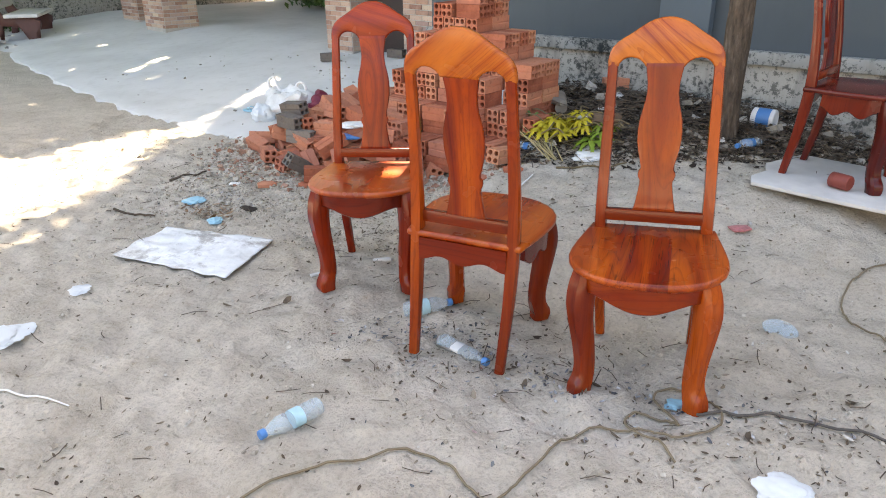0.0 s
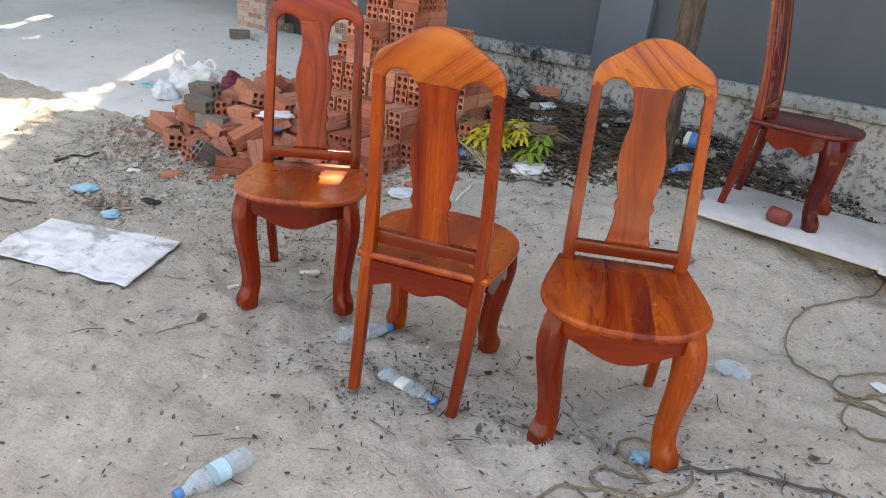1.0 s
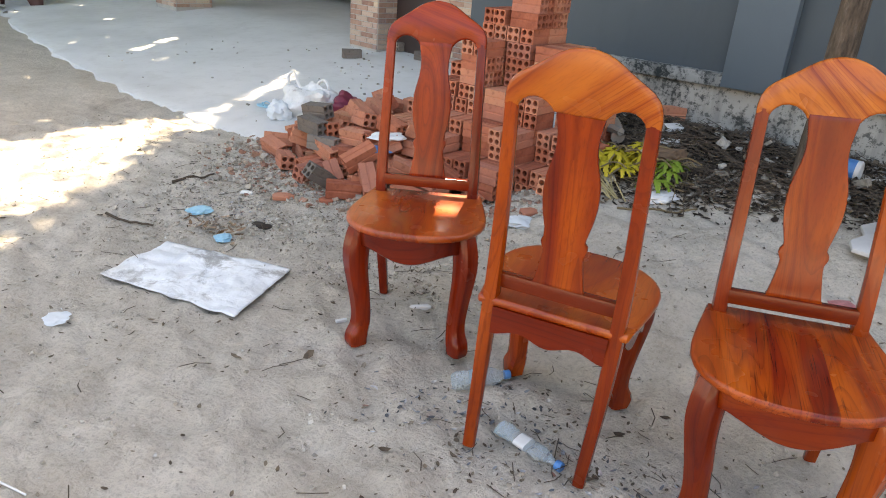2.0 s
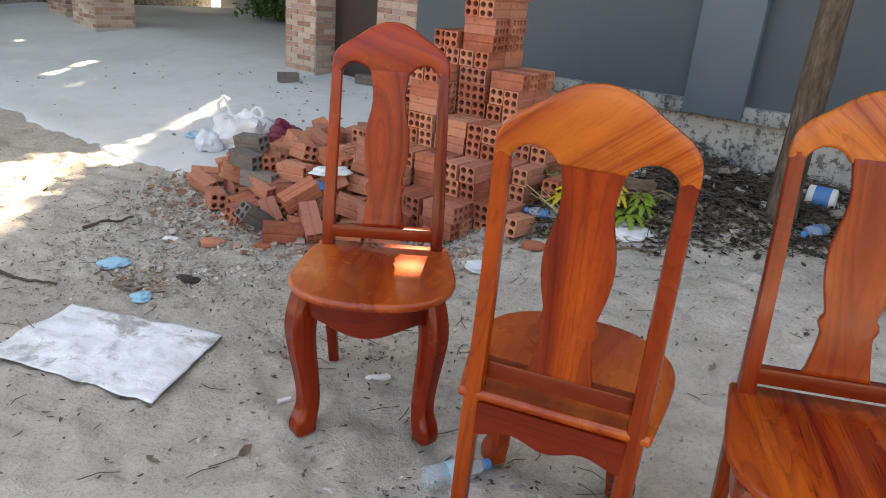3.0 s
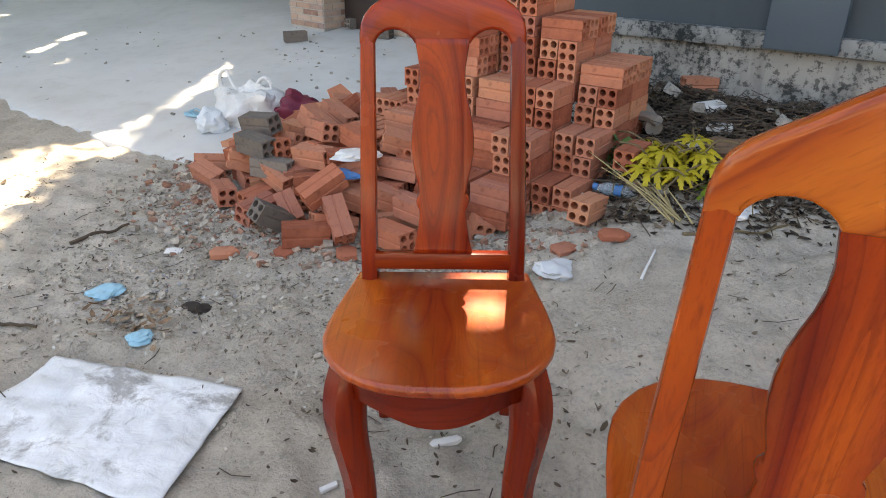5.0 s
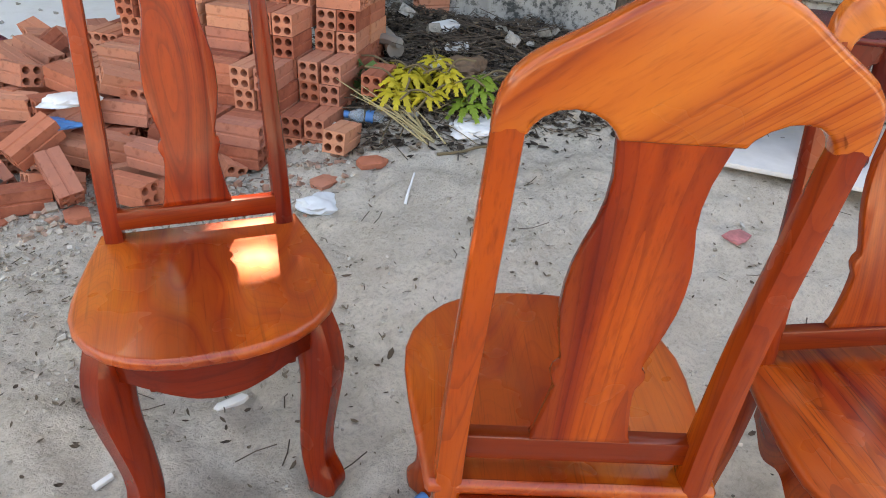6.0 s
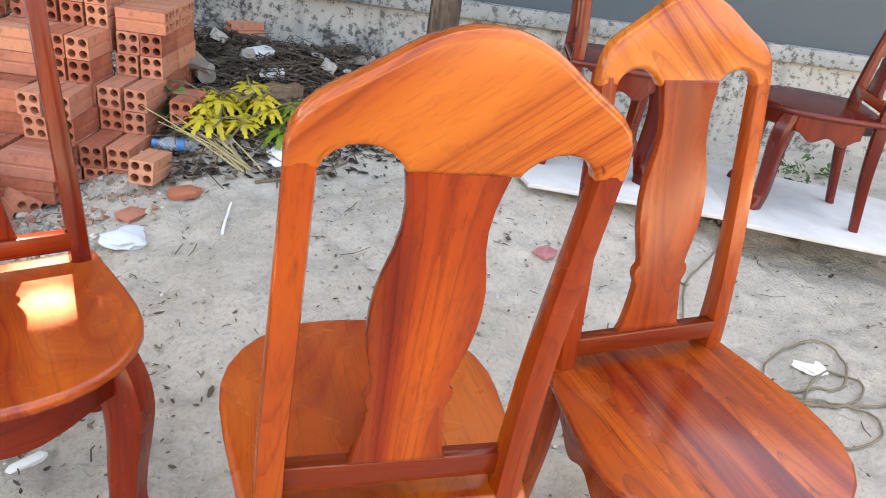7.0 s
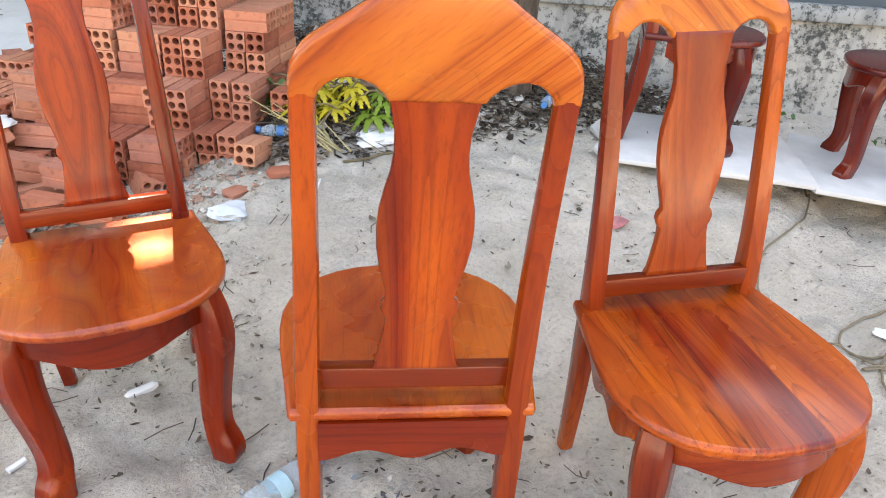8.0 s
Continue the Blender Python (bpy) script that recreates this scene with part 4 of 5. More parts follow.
def round_tin(x, y, z, turn, r, h, body, band, label, category="jar"):
    ob = empty("jar", pose(x, y, z, 90, 0, turn), label, category)
    part("body", lathe([(r * .9, 0), (r, .004), (r, h - .006), (r * .88, h), (r * .82, h - .003)], 22), body, ob)
    part("band", lathe([(r * 1.015, h * .25), (r * 1.015, h * .8), (r, h * .81), (r, h * .24)], 22), band, ob, "printed band")
    return ob


round_tin(1.37, 5.02, gz(1.37, 5.02) + 0.07, 60, 0.06, 0.13, label_white, blue_plastic, "white plastic jar with a blue band beside the tree")
rust = plain("rusty red can", (0.24, 0.05, 0.035), 0.6, 0.4, 20.0)
round_tin(1.50, 3.99, 0.285, 40, 0.035, 0.09, rust, rust, "rusty red can lying on the white board", "can")


def cloth_material():
    m = Mat("dirty white plastic sheet", rough=0.45, spec=0.4)
    c = m.ramp(m.noise(5.0, 5, 0.65), (0.35, (0.62, 0.64, 0.65)), (0.62, (0.78, 0.80, 0.81)))
    c = m.mix(m.grey(m.noise(2.6, 4, 0.6, None, 0.5), 0.50, 0.66, 0.0, 0.45), c, (0.42, 0.39, 0.34))
    c = m.mix(m.grey(m.noise(5.0, 6, 0.72, None, 0.4), 0.53, 0.63, 0.0, 0.75), c, (0.19, 0.175, 0.155))
    m.colour(c)
    return m.bump(m.noise(13.0, 6, 0.6, None, 0.3), 0.8, 0.014).m


def sheet():
    corners = [Vector(c) for c in ((-1.678, 3.229), (-1.069, 3.087), (-1.036, 3.513), (-1.624, 3.6))]
    n, m_ = 48, 32
    verts, faces = [], []
    for j in range(m_ + 1):
        for i in range(n + 1):
            u, v = i / n, j / m_
            p = corners[0] * (1 - u) * (1 - v) + corners[1] * u * (1 - v) + corners[2] * u * v + corners[3] * (1 - u) * v
            p += Vector((0.006 * fbm(u * 3, v * 3, 1.0), 0.006 * fbm(u * 3 + 5, v * 3, 1.0)))
            rid = abs(noise.noise(Vector((u * 5 + v * 2, v * 4 - u, 1.0)))) + 0.5 * abs(noise.noise(Vector((u * 11, v * 9, 4.0))))
            verts.append((p.x, p.y, swell(p.x, p.y) + 0.35 * relief(p.x, p.y) + 0.014 + 0.013 * rid * min(1.0, 8 * min(u, v, 1 - u, 1 - v) + 0.15)))
    w = n + 1
    faces = [(j * w + i, j * w + i + 1, (j + 1) * w + i + 1, (j + 1) * w + i) for j in range(m_) for i in range(n)]
    ob = from_lists("plastic_sheet", verts, faces, cloth_material())
    mod = ob.modifiers.new("thickness", "SOLIDIFY")
    mod.thickness = 0.002
    tagged(ob, "crumpled dirty white plastic sheet spread on the sand", "sheet")


sheet()


def hose(points, radius, material, label, lift=0.006, name="hose"):
    pts = spline([(x, y) for x, y in points], 8)
    bm = tube([(x, y, gz(x, y) + lift + radius) for x, y in pts], radius, 8)
    return tagged(part(name, bm, material), label, "hose", "hoses and cables")


hose([(-0.685, 1.65), (-0.455, 1.908), (-0.3, 2.04), (-0.081, 2.157), (0.035, 2.119), (0.126, 2.031), (0.171, 2.016), (0.232, 2.098), (0.346, 2.29), (0.435, 2.356), (0.552, 2.364), (0.658, 2.331), (0.765, 2.387), (0.79, 2.458), (0.76, 2.514), (0.691, 2.58), (0.631, 2.581), (0.61, 2.531), (0.641, 2.46), (0.662, 2.389), (0.637, 2.43), (0.597, 2.45), (0.536, 2.441), (0.516, 2.406), (0.551, 2.338), (0.594, 2.309), (0.633, 2.228)],
     0.0036, hose_mat, "thin olive rubber hose looped on the sand")
hose([(0.717, 2.429), (0.798, 2.462), (0.99, 2.464), (1.228, 2.428), (1.535, 2.33), (1.935, 2.28)], 0.0045, hose_dark, "grey rubber cable lying straight on the sand", name="cable")
hose([(2.20, 4.18), (2.13, 4.02), (2.03, 3.83), (1.84, 3.62), (1.52, 3.47), (1.38, 3.29), (1.38, 3.10), (1.46, 2.99), (1.60, 2.92), (1.74, 2.97), (1.78, 3.07), (1.68, 3.12), (1.52, 3.10), (1.44, 3.02), (1.46, 2.90), (1.58, 2.86), (1.72, 2.90), (1.70, 2.99), (1.56, 2.97), (1.44, 2.90), (1.37, 2.80), (1.44, 2.74), (1.56, 2.74), (1.60, 2.82), (1.50, 2.90), (1.40, 2.92), (1.62, 2.84), (1.85, 2.78)],
     0.0036, hose_mat, "loosely coiled olive hose on the sand")


def crumple(name, x, y, size, material, label, category, seed, flat=0.35, z=None, stretch=1.0, turn=0.0):
    """A crumpled bag, rag or wrapper."""
    bm = bmesh.new()
    bmesh.ops.create_icosphere(bm, subdivisions=4, radius=1.0)
    off = Vector((seed * 3.7, seed * 1.3, 0))
    for v in bm.verts:
        p = v.co.copy()
        f = 0.88 + 0.42 * noise.noise(p * 1.1 + off) + 0.20 * noise.noise(p * 2.4 + off) + 0.07 * noise.noise(p * 5.5 + off) + 0.26 * (0.35 - abs(noise.noise(p * 1.7 - off))) + 0.05 * (0.3 - abs(noise.noise(p * 4.3 - off)))
        v.co = Vector((p.x * stretch, p.y, max(p.z, -0.5) * flat)) * f * size
    low = min(v.co.z for v in bm.verts)
    for v in bm.verts:
        v.co.z -= low
    ob = part(name, bm, material)
    ob.matrix_world = pose(x, y, (gz(x, y) if z is None else z) - 0.004, 0, 0, turn)
    return tagged(ob, label, category)


def sack_material():
    m = Mat("woven white sack", rough=0.55, spec=0.35)
    c = m.ramp(m.noise(4.0, 4, 0.6), (0.35, (0.55, 0.55, 0.53)), (0.62, (0.78, 0.78, 0.76)))
    c = m.mix(m.grey(m.noise(9.0, 4, 0.6), 0.62, 0.70, 0.0, 0.7), c, (0.25, 0.20, 0.17))
    m.colour(c)
    return m.bump(m.noise(6.0, 3, 0.5, None, 2.0), 0.6, 0.03).m


sack_white = sack_material()
maroon_plastic = plain("maroon woven plastic", (0.19, 0.018, 0.045), 0.5, 0.4, 12.0)
sack = crumple("sack", -1.85, 5.88, 0.17, sack_white, "crumpled white woven sack slumped against the brick pile", "sack", 5, 1.0, 0.04, 1.35, -20)
for dx, dy, tall, lean_ in ((-0.10, -0.03, 0.13, -0.05), (0.05, 0.03, 0.10, 0.03)):
    loop = [(dx - 0.05, dy, 0.14), (dx - 0.045 + lean_, dy, 0.20 + tall * 0.5), (dx + lean_, dy + 0.01, 0.18 + tall), (dx + 0.045 + lean_, dy, 0.20 + tall * 0.4), (dx + 0.055, dy, 0.15)]
    part("carrying_loop", tube(spline(loop, 5), 0.011, 6), sack_white, sack)
crumple("sack", -1.57, 5.82, 0.115, maroon_plastic, "faded red sack beside the white one on bricks", "sack", 7, 0.95, 0.09, 1.35, -10)
crumple("plastic_bag", -2.02, 5.72, 0.09, cloudy, "cloudy white plastic bag beside the sack", "plastic bag", 11, 0.9, 0.05)
rag_mat = plain("white rag", (0.74, 0.73, 0.70), 0.8, 0.2, 14.0)
crumple("rag", 0.44, 4.50, 0.085, rag_mat, "white rag lying on the edge of the rubbish heap", "rag", 3, 0.30, None, 1.5, 32)
for x, y, r, mat_, lab, seed, flat in ((-1.674, 3.956, .055, cyan_plastic, "pale blue plastic bag on the sand", 13, .3), (-1.636, 2.921, .055, cloudy, "torn scrap of clear plastic on sand", 17, .12), (-1.628, 2.523, .09, cloudy, "thin clear plastic bag lying on sand", 19, .25),
                                       (0.891, 2.155, .075, cloudy, "milky plastic bag half buried in sand", 23, .3), (-0.188, 4.125, .075, cloudy, "clear plastic bag below the brick pile", 29, .35), (-0.86, 4.62, .06, cloudy, "clear plastic scrap lying among the bricks", 31, .4),
                                       (-1.44, 3.724, .04, cyan_plastic, "blue plastic scrap by the white sheet", 37, .3), (0.673, 2.52, .035, cyan_plastic, "blue plastic scrap inside the hose loop", 41, .3), (1.64, 3.03, .045, label_white, "folded white paper inside the coiled hose", 43, .15)):
    crumple("plastic_scrap", x, y, r, mat_, lab, "plastic scrap", seed, flat)
crumple("plastic_scrap", -0.98, 4.72, 0.075, label_white, "white plastic wrapper lying among the bricks", "plastic scrap", 47, 0.3, 0.27, 1.4, 30)
crumple("plastic_scrap", -1.02, 4.62, 0.06, blue_plastic, "blue printed wrapper lying among the bricks", "plastic scrap", 53, 0.3, 0.22, 1.4, 10)


def flat_piece(name, x, y, turn, outline, depth, material, label, category, group="", nod=0.0):
    ob = part(name, board(outline, depth, lambda u, v, d: (u, v, d), min(depth, 0.004) * 0.3), material)
    zz = slab_height(x, y) if slab_depth(x, y) > 0.1 and x < -1.0 else gz(x, y)
    ob.matrix_world = pose(x, y, zz + depth / 2 + 0.003, nod, 0, turn)
    return tagged(ob, label, category, group)


# sandal
sandal = empty("sandal", pose(-2.22, 5.96, slab_height(-2.22, 5.96), 0, 0, 70) @ Matrix.Scale(0.72, 4), "turquoise rubber sandal lying on the concrete slab", "sandal")
sole = [(-.045, -.13), (-.02, -.145), (.02, -.145), (.045, -.125), (.042, -.05), (.05, .05), (.046, .11), (.02, .14), (-.02, .142), (-.05, .10), (-.052, .03), (-.04, -.05)]
part("sole", board(sole, 0.018, lambda u, v, d: (u, v, d + 0.012), 0.004), cyan_plastic, sandal)
for k in (-1, 1):
    part("strap", tube(spline([(0, .085, .022), (k * .028, .05, .05), (k * .048, -.01, .02)], 5), 0.006, 8), cyan_plastic, sandal)

wrapper_mat = plain("red and white wrapper", (0.55, 0.20, 0.20), 0.4, 0.6, 50.0)
flat_piece("wrapper", 1.07, 3.71, 25, [(-.045, -.03), (0, -.034), (.044, -.026), (.05, .02), (.01, .032), (-.04, .03)], 0.008, wrapper_mat, "small red and white snack wrapper on sand", "wrapper")
lid = part("clear_disc", lathe([(.001, .004), (.045, .004), (.058, .007), (.062, .003), (.06, 0), (.001, 0.001)], 28), clear)
lid.matrix_world = pose(1.09, 3.02, gz(1.09, 3.02) + 0.006, 4, 5, 0)
tagged(lid, "clear round plastic lid lying on the sand", "lid")
foam = plain("white foam", (0.78, 0.77, 0.74), 0.6, 0.1)
flat_piece("foam_scrap", -0.468, 3.372, 24, [(-.038, -.011), (.023, -.012), (.039, -.003), (.030, .011), (-.030, .012), (-.042, .002)], 0.012, foam, "white foam scrap on sand under a chair", "scrap")
flat_piece("foam_scrap", -0.718, 3.203, 40, [(-.02, -.007), (.02, -.007), (.022, .006), (-.02, .007)], 0.009, foam, "small white stub lying on the sand", "scrap")
flat_piece("paper_scrap", -1.60, 4.30, 10, [(-.03, -.02), (.03, -.025), (.035, .015), (0, .025), (-.03, .02)], 0.006, foam, "small white paper scrap on the sand", "scrap")
shard_pts = [(-.05, -.035), (.02, -.04), (.055, -.01), (.03, .035), (-.03, .04), (-.055, .01)]
for x, y, t in ((-1.40, 4.30, 20), (-1.18, 4.36, 70), (0.02, 4.33, 8), (-0.95, 4.36, 110), (-0.15, 4.29, 40)):
    flat_piece("brick_shard", x, y, t, shard_pts, 0.02, clay, "flat orange brick shard lying on the ground", "brick shard", "brick shards")


def stick(a, b, r, material, label, group="sticks", bend=0.01, za=0.0, zb=0.0):
    mid = ((a[0] + b[0]) / 2 + bend, (a[1] + b[1]) / 2 - bend)
    pts = spline([a, mid, b], 4)
    n = len(pts) - 1
    bm = tube([(x, y, gz(x, y) + r + 0.002 + za + (zb - za) * k / n) for k, (x, y) in enumerate(pts)], r, 7, lambda f: 1 - 0.35 * f)
    return tagged(part("stick", bm, material), label, "stick", group)


stick((-2.034, 4.328), (-1.90, 4.53), 0.008, twig_mat, "dark dry stick lying on the sand")
stick((-2.021, 3.759), (-1.784, 3.75), 0.007, twig_mat, "thin dark stick lying on the sand")
stick((-1.441, 2.22), (-1.132, 2.183), 0.004, label_white, "white drinking straw lying on the sand", "straws", 0.0)
stick((0.072, 4.027), (0.134, 4.176), 0.005, label_white, "white drinking straw near the rubbish heap", "straws", 0.0)
stick((0.25, 4.32), (0.62, 4.40), 0.006, straw_mat, "pale dry stalk at the edge of the rubbish")
stick((-0.02, 5.55), (0.26, 5.05), 0.035, plain("grey driftwood", (0.26, 0.24, 0.21), 0.9), "thick grey log in the rubbish heap", "sticks", 0.0, 0.10, 0.06)


# ---- litter, rubble and greenery that nobody could count ----
def litter_material(name, *stops):
    m = Mat(name, rough=0.9, spec=0.2)
    c = m.ramp(m.island(), *stops)
    m.colour(m.mix(m.grey(m.noise(60.0, 3), 0.4, 0.7, 0.0, 0.5), c, (0.06, 0.05, 0.04)))
    return m.m


leaf_litter = litter_material("dry leaf litter", (0.0, (0.06, 0.042, 0.030)), (0.45, (0.13, 0.096, 0.066)), (0.75, (0.22, 0.172, 0.122)), (0.93, (0.36, 0.32, 0.26)), (1.0, (0.60, 0.58, 0.54)))
heap_litter = litter_material("dark rotting litter", (0.0, (0.014, 0.010, 0.008)), (0.5, (0.046, 0.033, 0.024)), (0.8, (0.105, 0.076, 0.052)), (1.0, (0.25, 0.19, 0.13)))
rubble_mat = litter_material("brick and stone rubble", (0.0, (0.34, 0.16, 0.105)), (0.35, (0.44, 0.26, 0.185)), (0.6, (0.36, 0.30, 0.235)), (1.0, (0.50, 0.445, 0.37)))
stone_mat = litter_material("pale broken stones", (0.0, (0.24, 0.23, 0.215)), (0.6, (0.40, 0.385, 0.36)), (1.0, (0.58, 0.57, 0.55)))
pebble_mat = litter_material("small pebbles", (0.0, (0.20, 0.175, 0.14)), (0.6, (0.40, 0.36, 0.30)), (1.0, (0.66, 0.63, 0.57)))

crumb_mat = litter_material("brown leaf crumbs", (0.0, (0.12, 0.09, 0.065)), (0.4, (0.30, 0.25, 0.19)), (0.8, (0.48, 0.43, 0.35)), (1.0, (0.66, 0.63, 0.57)))
clod_mat = litter_material("sandy clods", (0.0, (0.36, 0.31, 0.25)), (0.6, (0.48, 0.43, 0.355)), (1.0, (0.62, 0.57, 0.49)))
ash_mat = litter_material("burnt scraps", (0.0, (0.05, 0.05, 0.055)), (0.4, (0.14, 0.15, 0.165)), (0.7, (0.32, 0.33, 0.34)), (0.9, (0.62, 0.62, 0.62)), (1.0, (0.30, 0.12, 0.08)))


def scatter(name, spots, material, label, category, size, seed, shape="leaf", lift=0.0):
    """Many small pieces in one mesh: curled leaves, chips or twigs, at (x, y, z) spots."""
    rnd = random.Random(seed)
    verts, faces = [], []
    for x, y, z in spots:
        s_ = size * rnd.uniform(0.4, 1.6)
        b = len(verts)
        if shape == "leaf":
            rot = Euler((rnd.gauss(0, 0.28), rnd.gauss(0, 0.28), rnd.uniform(0, 6.28))).to_matrix()
            w, cup = rnd.uniform(0.10, 0.30), rnd.uniform(0.02, 0.22)
            for q in ((-0.5, 0, cup), (-0.15, w, 0.5 * cup), (0.25, w * 0.8, 0.4 * cup), (0.5, 0, cup), (0.2, -w * 0.8, 0.3 * cup), (-0.2, -w, 0.5 * cup), (0, 0, 0)):
                verts.append(Vector((x, y, z + lift + 0.004)) + rot @ (Vector(q) * s_))
            faces += [(b + 6, b + k, b + (k + 1) % 6) for k in range(6)]
        elif shape == "chip":
            rot = Euler((rnd.uniform(-0.6, 0.6), rnd.uniform(-0.6, 0.6), rnd.uniform(0, 6.28))).to_matrix()
            dims = Vector((s_, s_ * rnd.uniform(0.5, 0.95), s_ * rnd.uniform(0.25, 0.7)))
            for k in range(8):
                q = Vector(((1 if k & 1 else -1), (1 if k & 2 else -1), (1 if k & 4 else -1))) * 0.5
                q = Vector([q[i] * dims[i] * rnd.uniform(0.65, 1.1) for i in range(3)])
                verts.append(Vector((x, y, z + lift + dims.z * 0.3)) + rot @ q)
            faces += [tuple(b + i for i in f) for f in ((0, 2, 3, 1), (4, 5, 7, 6), (0, 1, 5, 4), (2, 6, 7, 3), (0, 4, 6, 2), (1, 3, 7, 5))]
        else:
            a = rnd.uniform(0, 6.28)
            way = Vector((math.cos(a), math.sin(a), rnd.gauss(0, 0.12))) * s_
            bend = Vector((-way.y, way.x, 0)) * rnd.uniform(-0.18, 0.18)
            r = 0.0012 + s_ * 0.0055
            c = Vector((x, y, z + lift + r + 0.002 + abs(way.z) * 0.4))
            for p in (c - way * 0.5, c + bend, c + way * 0.5):
                side = Vector((-way.y, way.x, 0)).normalized() * r
                verts += [p + side, p + Vector((0, 0, r * 1.2)), p - side]
            for k in (0, 3):
                faces += [(b + k, b + k + 1, b + k + 4, b + k + 3), (b + k + 1, b + k + 2, b + k + 5, b + k + 4)]
    ob = from_lists(name, verts, faces, material, smooth=False)
    return tagged(ob, label, category, kind="stuff")


def litter_spots(count, seed, lo, hi, density):
    rnd = random.Random(seed)
    out = []
    while len(out) < count:
        x, y = rnd.uniform(lo[0], hi[0]), rnd.uniform(lo[1], hi[1])
        if rnd.random() < density(x, y):
            out.append((x, y, gz(x, y)))
    return out


def yard_density(x, y):
    d = 0.035 + 0.16 * max(0.0, fbm(x + 3, y, 1.4) + 0.05)
    d += 0.10 * smoothstep(y, 3.3, 4.2) * (1 - smoothstep(y, 4.9, 5.4)) * smoothstep(x, -2.3, -1.7) * (1 - smoothstep(x, -0.5, 0.0))
    d += 0.45 * math.exp(-((x - 0.05) / 0.35) ** 2 - ((y - 2.75) / 0.2) ** 2)
    d += 0.35 * math.exp(-((x + 0.45) / 0.35) ** 2 - ((y - 3.6) / 0.25) ** 2)
    d += 0.22 * math.exp(-((x - 0.9) / 0.5) ** 2 - ((y - 2.35) / 0.2) ** 2)
    return min(1.0, d)


def heap_density(x, y):
    d = smoothstep(y, 4.25, 4.65 + 0.1 * fbm(x, 1, 2.0)) * smoothstep(x, -0.15, 0.15) * (1 - 0.6 * smoothstep(x, 1.5, 2.2))
    return d if x * 0.4664 + y * 0.8846 < WALL_D - 0.04 else 0.0


def heap_lift(x, y):
    return 0.07 * smoothstep(y, 4.5, 5.2) * (0.6 + fbm(x, y, 2.5))


scatter("leaf_litter", litter_spots(5600, 1, (-3.2, 1.5), (2.8, 5.3), yard_density), leaf_litter, "dry leaf scraps scattered over the sand", "leaf litter", 0.014, 2)
scatter("leaf_litter", litter_spots(240, 3, (-3.0, 1.6), (2.6, 5.0), yard_density), leaf_litter, "larger dry leaves scattered over the sand", "leaf litter", 0.030, 4)
scatter("pebbles", litter_spots(2600, 5, (-3.4, 1.4), (2.9, 5.4), lambda x, y: 0.25 + 0.75 * yard_density(x, y)), pebble_mat, "small pebbles and crumbs strewn over the sand", "pebbles", 0.006, 6, "chip")
def debris_density(x, y):
    d = smoothstep(y, 3.3, 4.0) * (1 - smoothstep(y, 4.7, 5.2)) * smoothstep(x, -2.4, -1.6) * (1 - smoothstep(x, -0.5, 0.05))
    return min(1.0, d * (0.35 + 1.1 * max(0.0, fbm(x, y + 5, 3.0) + 0.25)))


scatter("leaf_crumbs", litter_spots(3600, 51, (-2.5, 3.2), (0.2, 5.3), debris_density), crumb_mat, "fine brown leaf crumbs trodden into the sand", "leaf litter", 0.012, 52)
scatter("clods", litter_spots(1100, 53, (-2.5, 3.2), (0.2, 5.3), debris_density), clod_mat, "small clods of sand before the brick pile", "clods", 0.015, 54, "chip")
scatter("clods", litter_spots(1300, 55, (-3.2, 1.5), (2.8, 4.6), lambda x, y: 0.3 + 0.7 * max(0.0, fbm(x, y, 2.0) + 0.2)), clod_mat, "small clods and lumps of trampled sand", "clods", 0.010, 56, "chip")
scatter("twigs", litter_spots(420, 7, (-3.0, 1.6), (2.4, 5.2), yard_density), twig_mat, "thin dry twigs scattered over the sand", "twigs", 0.06, 8, "twig")
spots = [(x, y, z + heap_lift(x, y) * random.Random(int(x * 9999)).random() * 1.3) for x, y, z in litter_spots(13000, 9, (-0.2, 4.2), (2.4, 6.6), heap_density)]
scatter("rubbish_heap", spots, heap_litter, "heap of dark rotting leaves along the wall", "rubbish heap", 0.034, 10)
scatter("heap_twigs", [(x, y, z + heap_lift(x, y)) for x, y, z in litter_spots(1300, 11, (-0.2, 4.25), (2.3, 6.4), heap_density)], twig_mat, "dead twigs and stalks on the rubbish heap", "twigs", 0.17, 12, "twig")
scatter("heap_straws", [(x, y, z + heap_lift(x, y) + 0.02) for x, y, z in litter_spots(30, 13, (0.0, 4.4), (0.6, 4.95), heap_density)], straw_mat, "pale dry stalks on the rubbish heap", "straw", 0.26, 14, "twig")
scatter("heap_chips", [(x, y, z + heap_lift(x, y)) for x, y, z in litter_spots(70, 15, (-0.1, 4.4), (2.3, 6.4), heap_density)], pebble_mat, "grey scraps and rubble in the rubbish heap", "rubble", 0.05, 16, "chip")


def rubble_density(x, y):
    e = 4.42 + 0.42 * max(0.0, -1.0 - x)
    d = math.exp(-((y - e) / 0.22) ** 2) * smoothstep(x, -2.15, -1.8) * (1 - smoothstep(x, -0.35, 0.05))
    return min(1.0, d + 0.6 * math.exp(-((x + 1.85) / 0.25) ** 2 - ((y - 5.1) / 0.3) ** 2))


scatter("rubble", litter_spots(340, 17, (-2.3, 4.0), (0.1, 5.6), rubble_density), rubble_mat, "broken brick rubble round the foot of the pile", "rubble", 0.030, 18, "chip")
scatter("rubble", litter_spots(1100, 19, (-2.3, 3.9), (0.1, 5.6), rubble_density), rubble_mat, "small brick chips round the foot of the pile", "rubble", 0.014, 20, "chip")
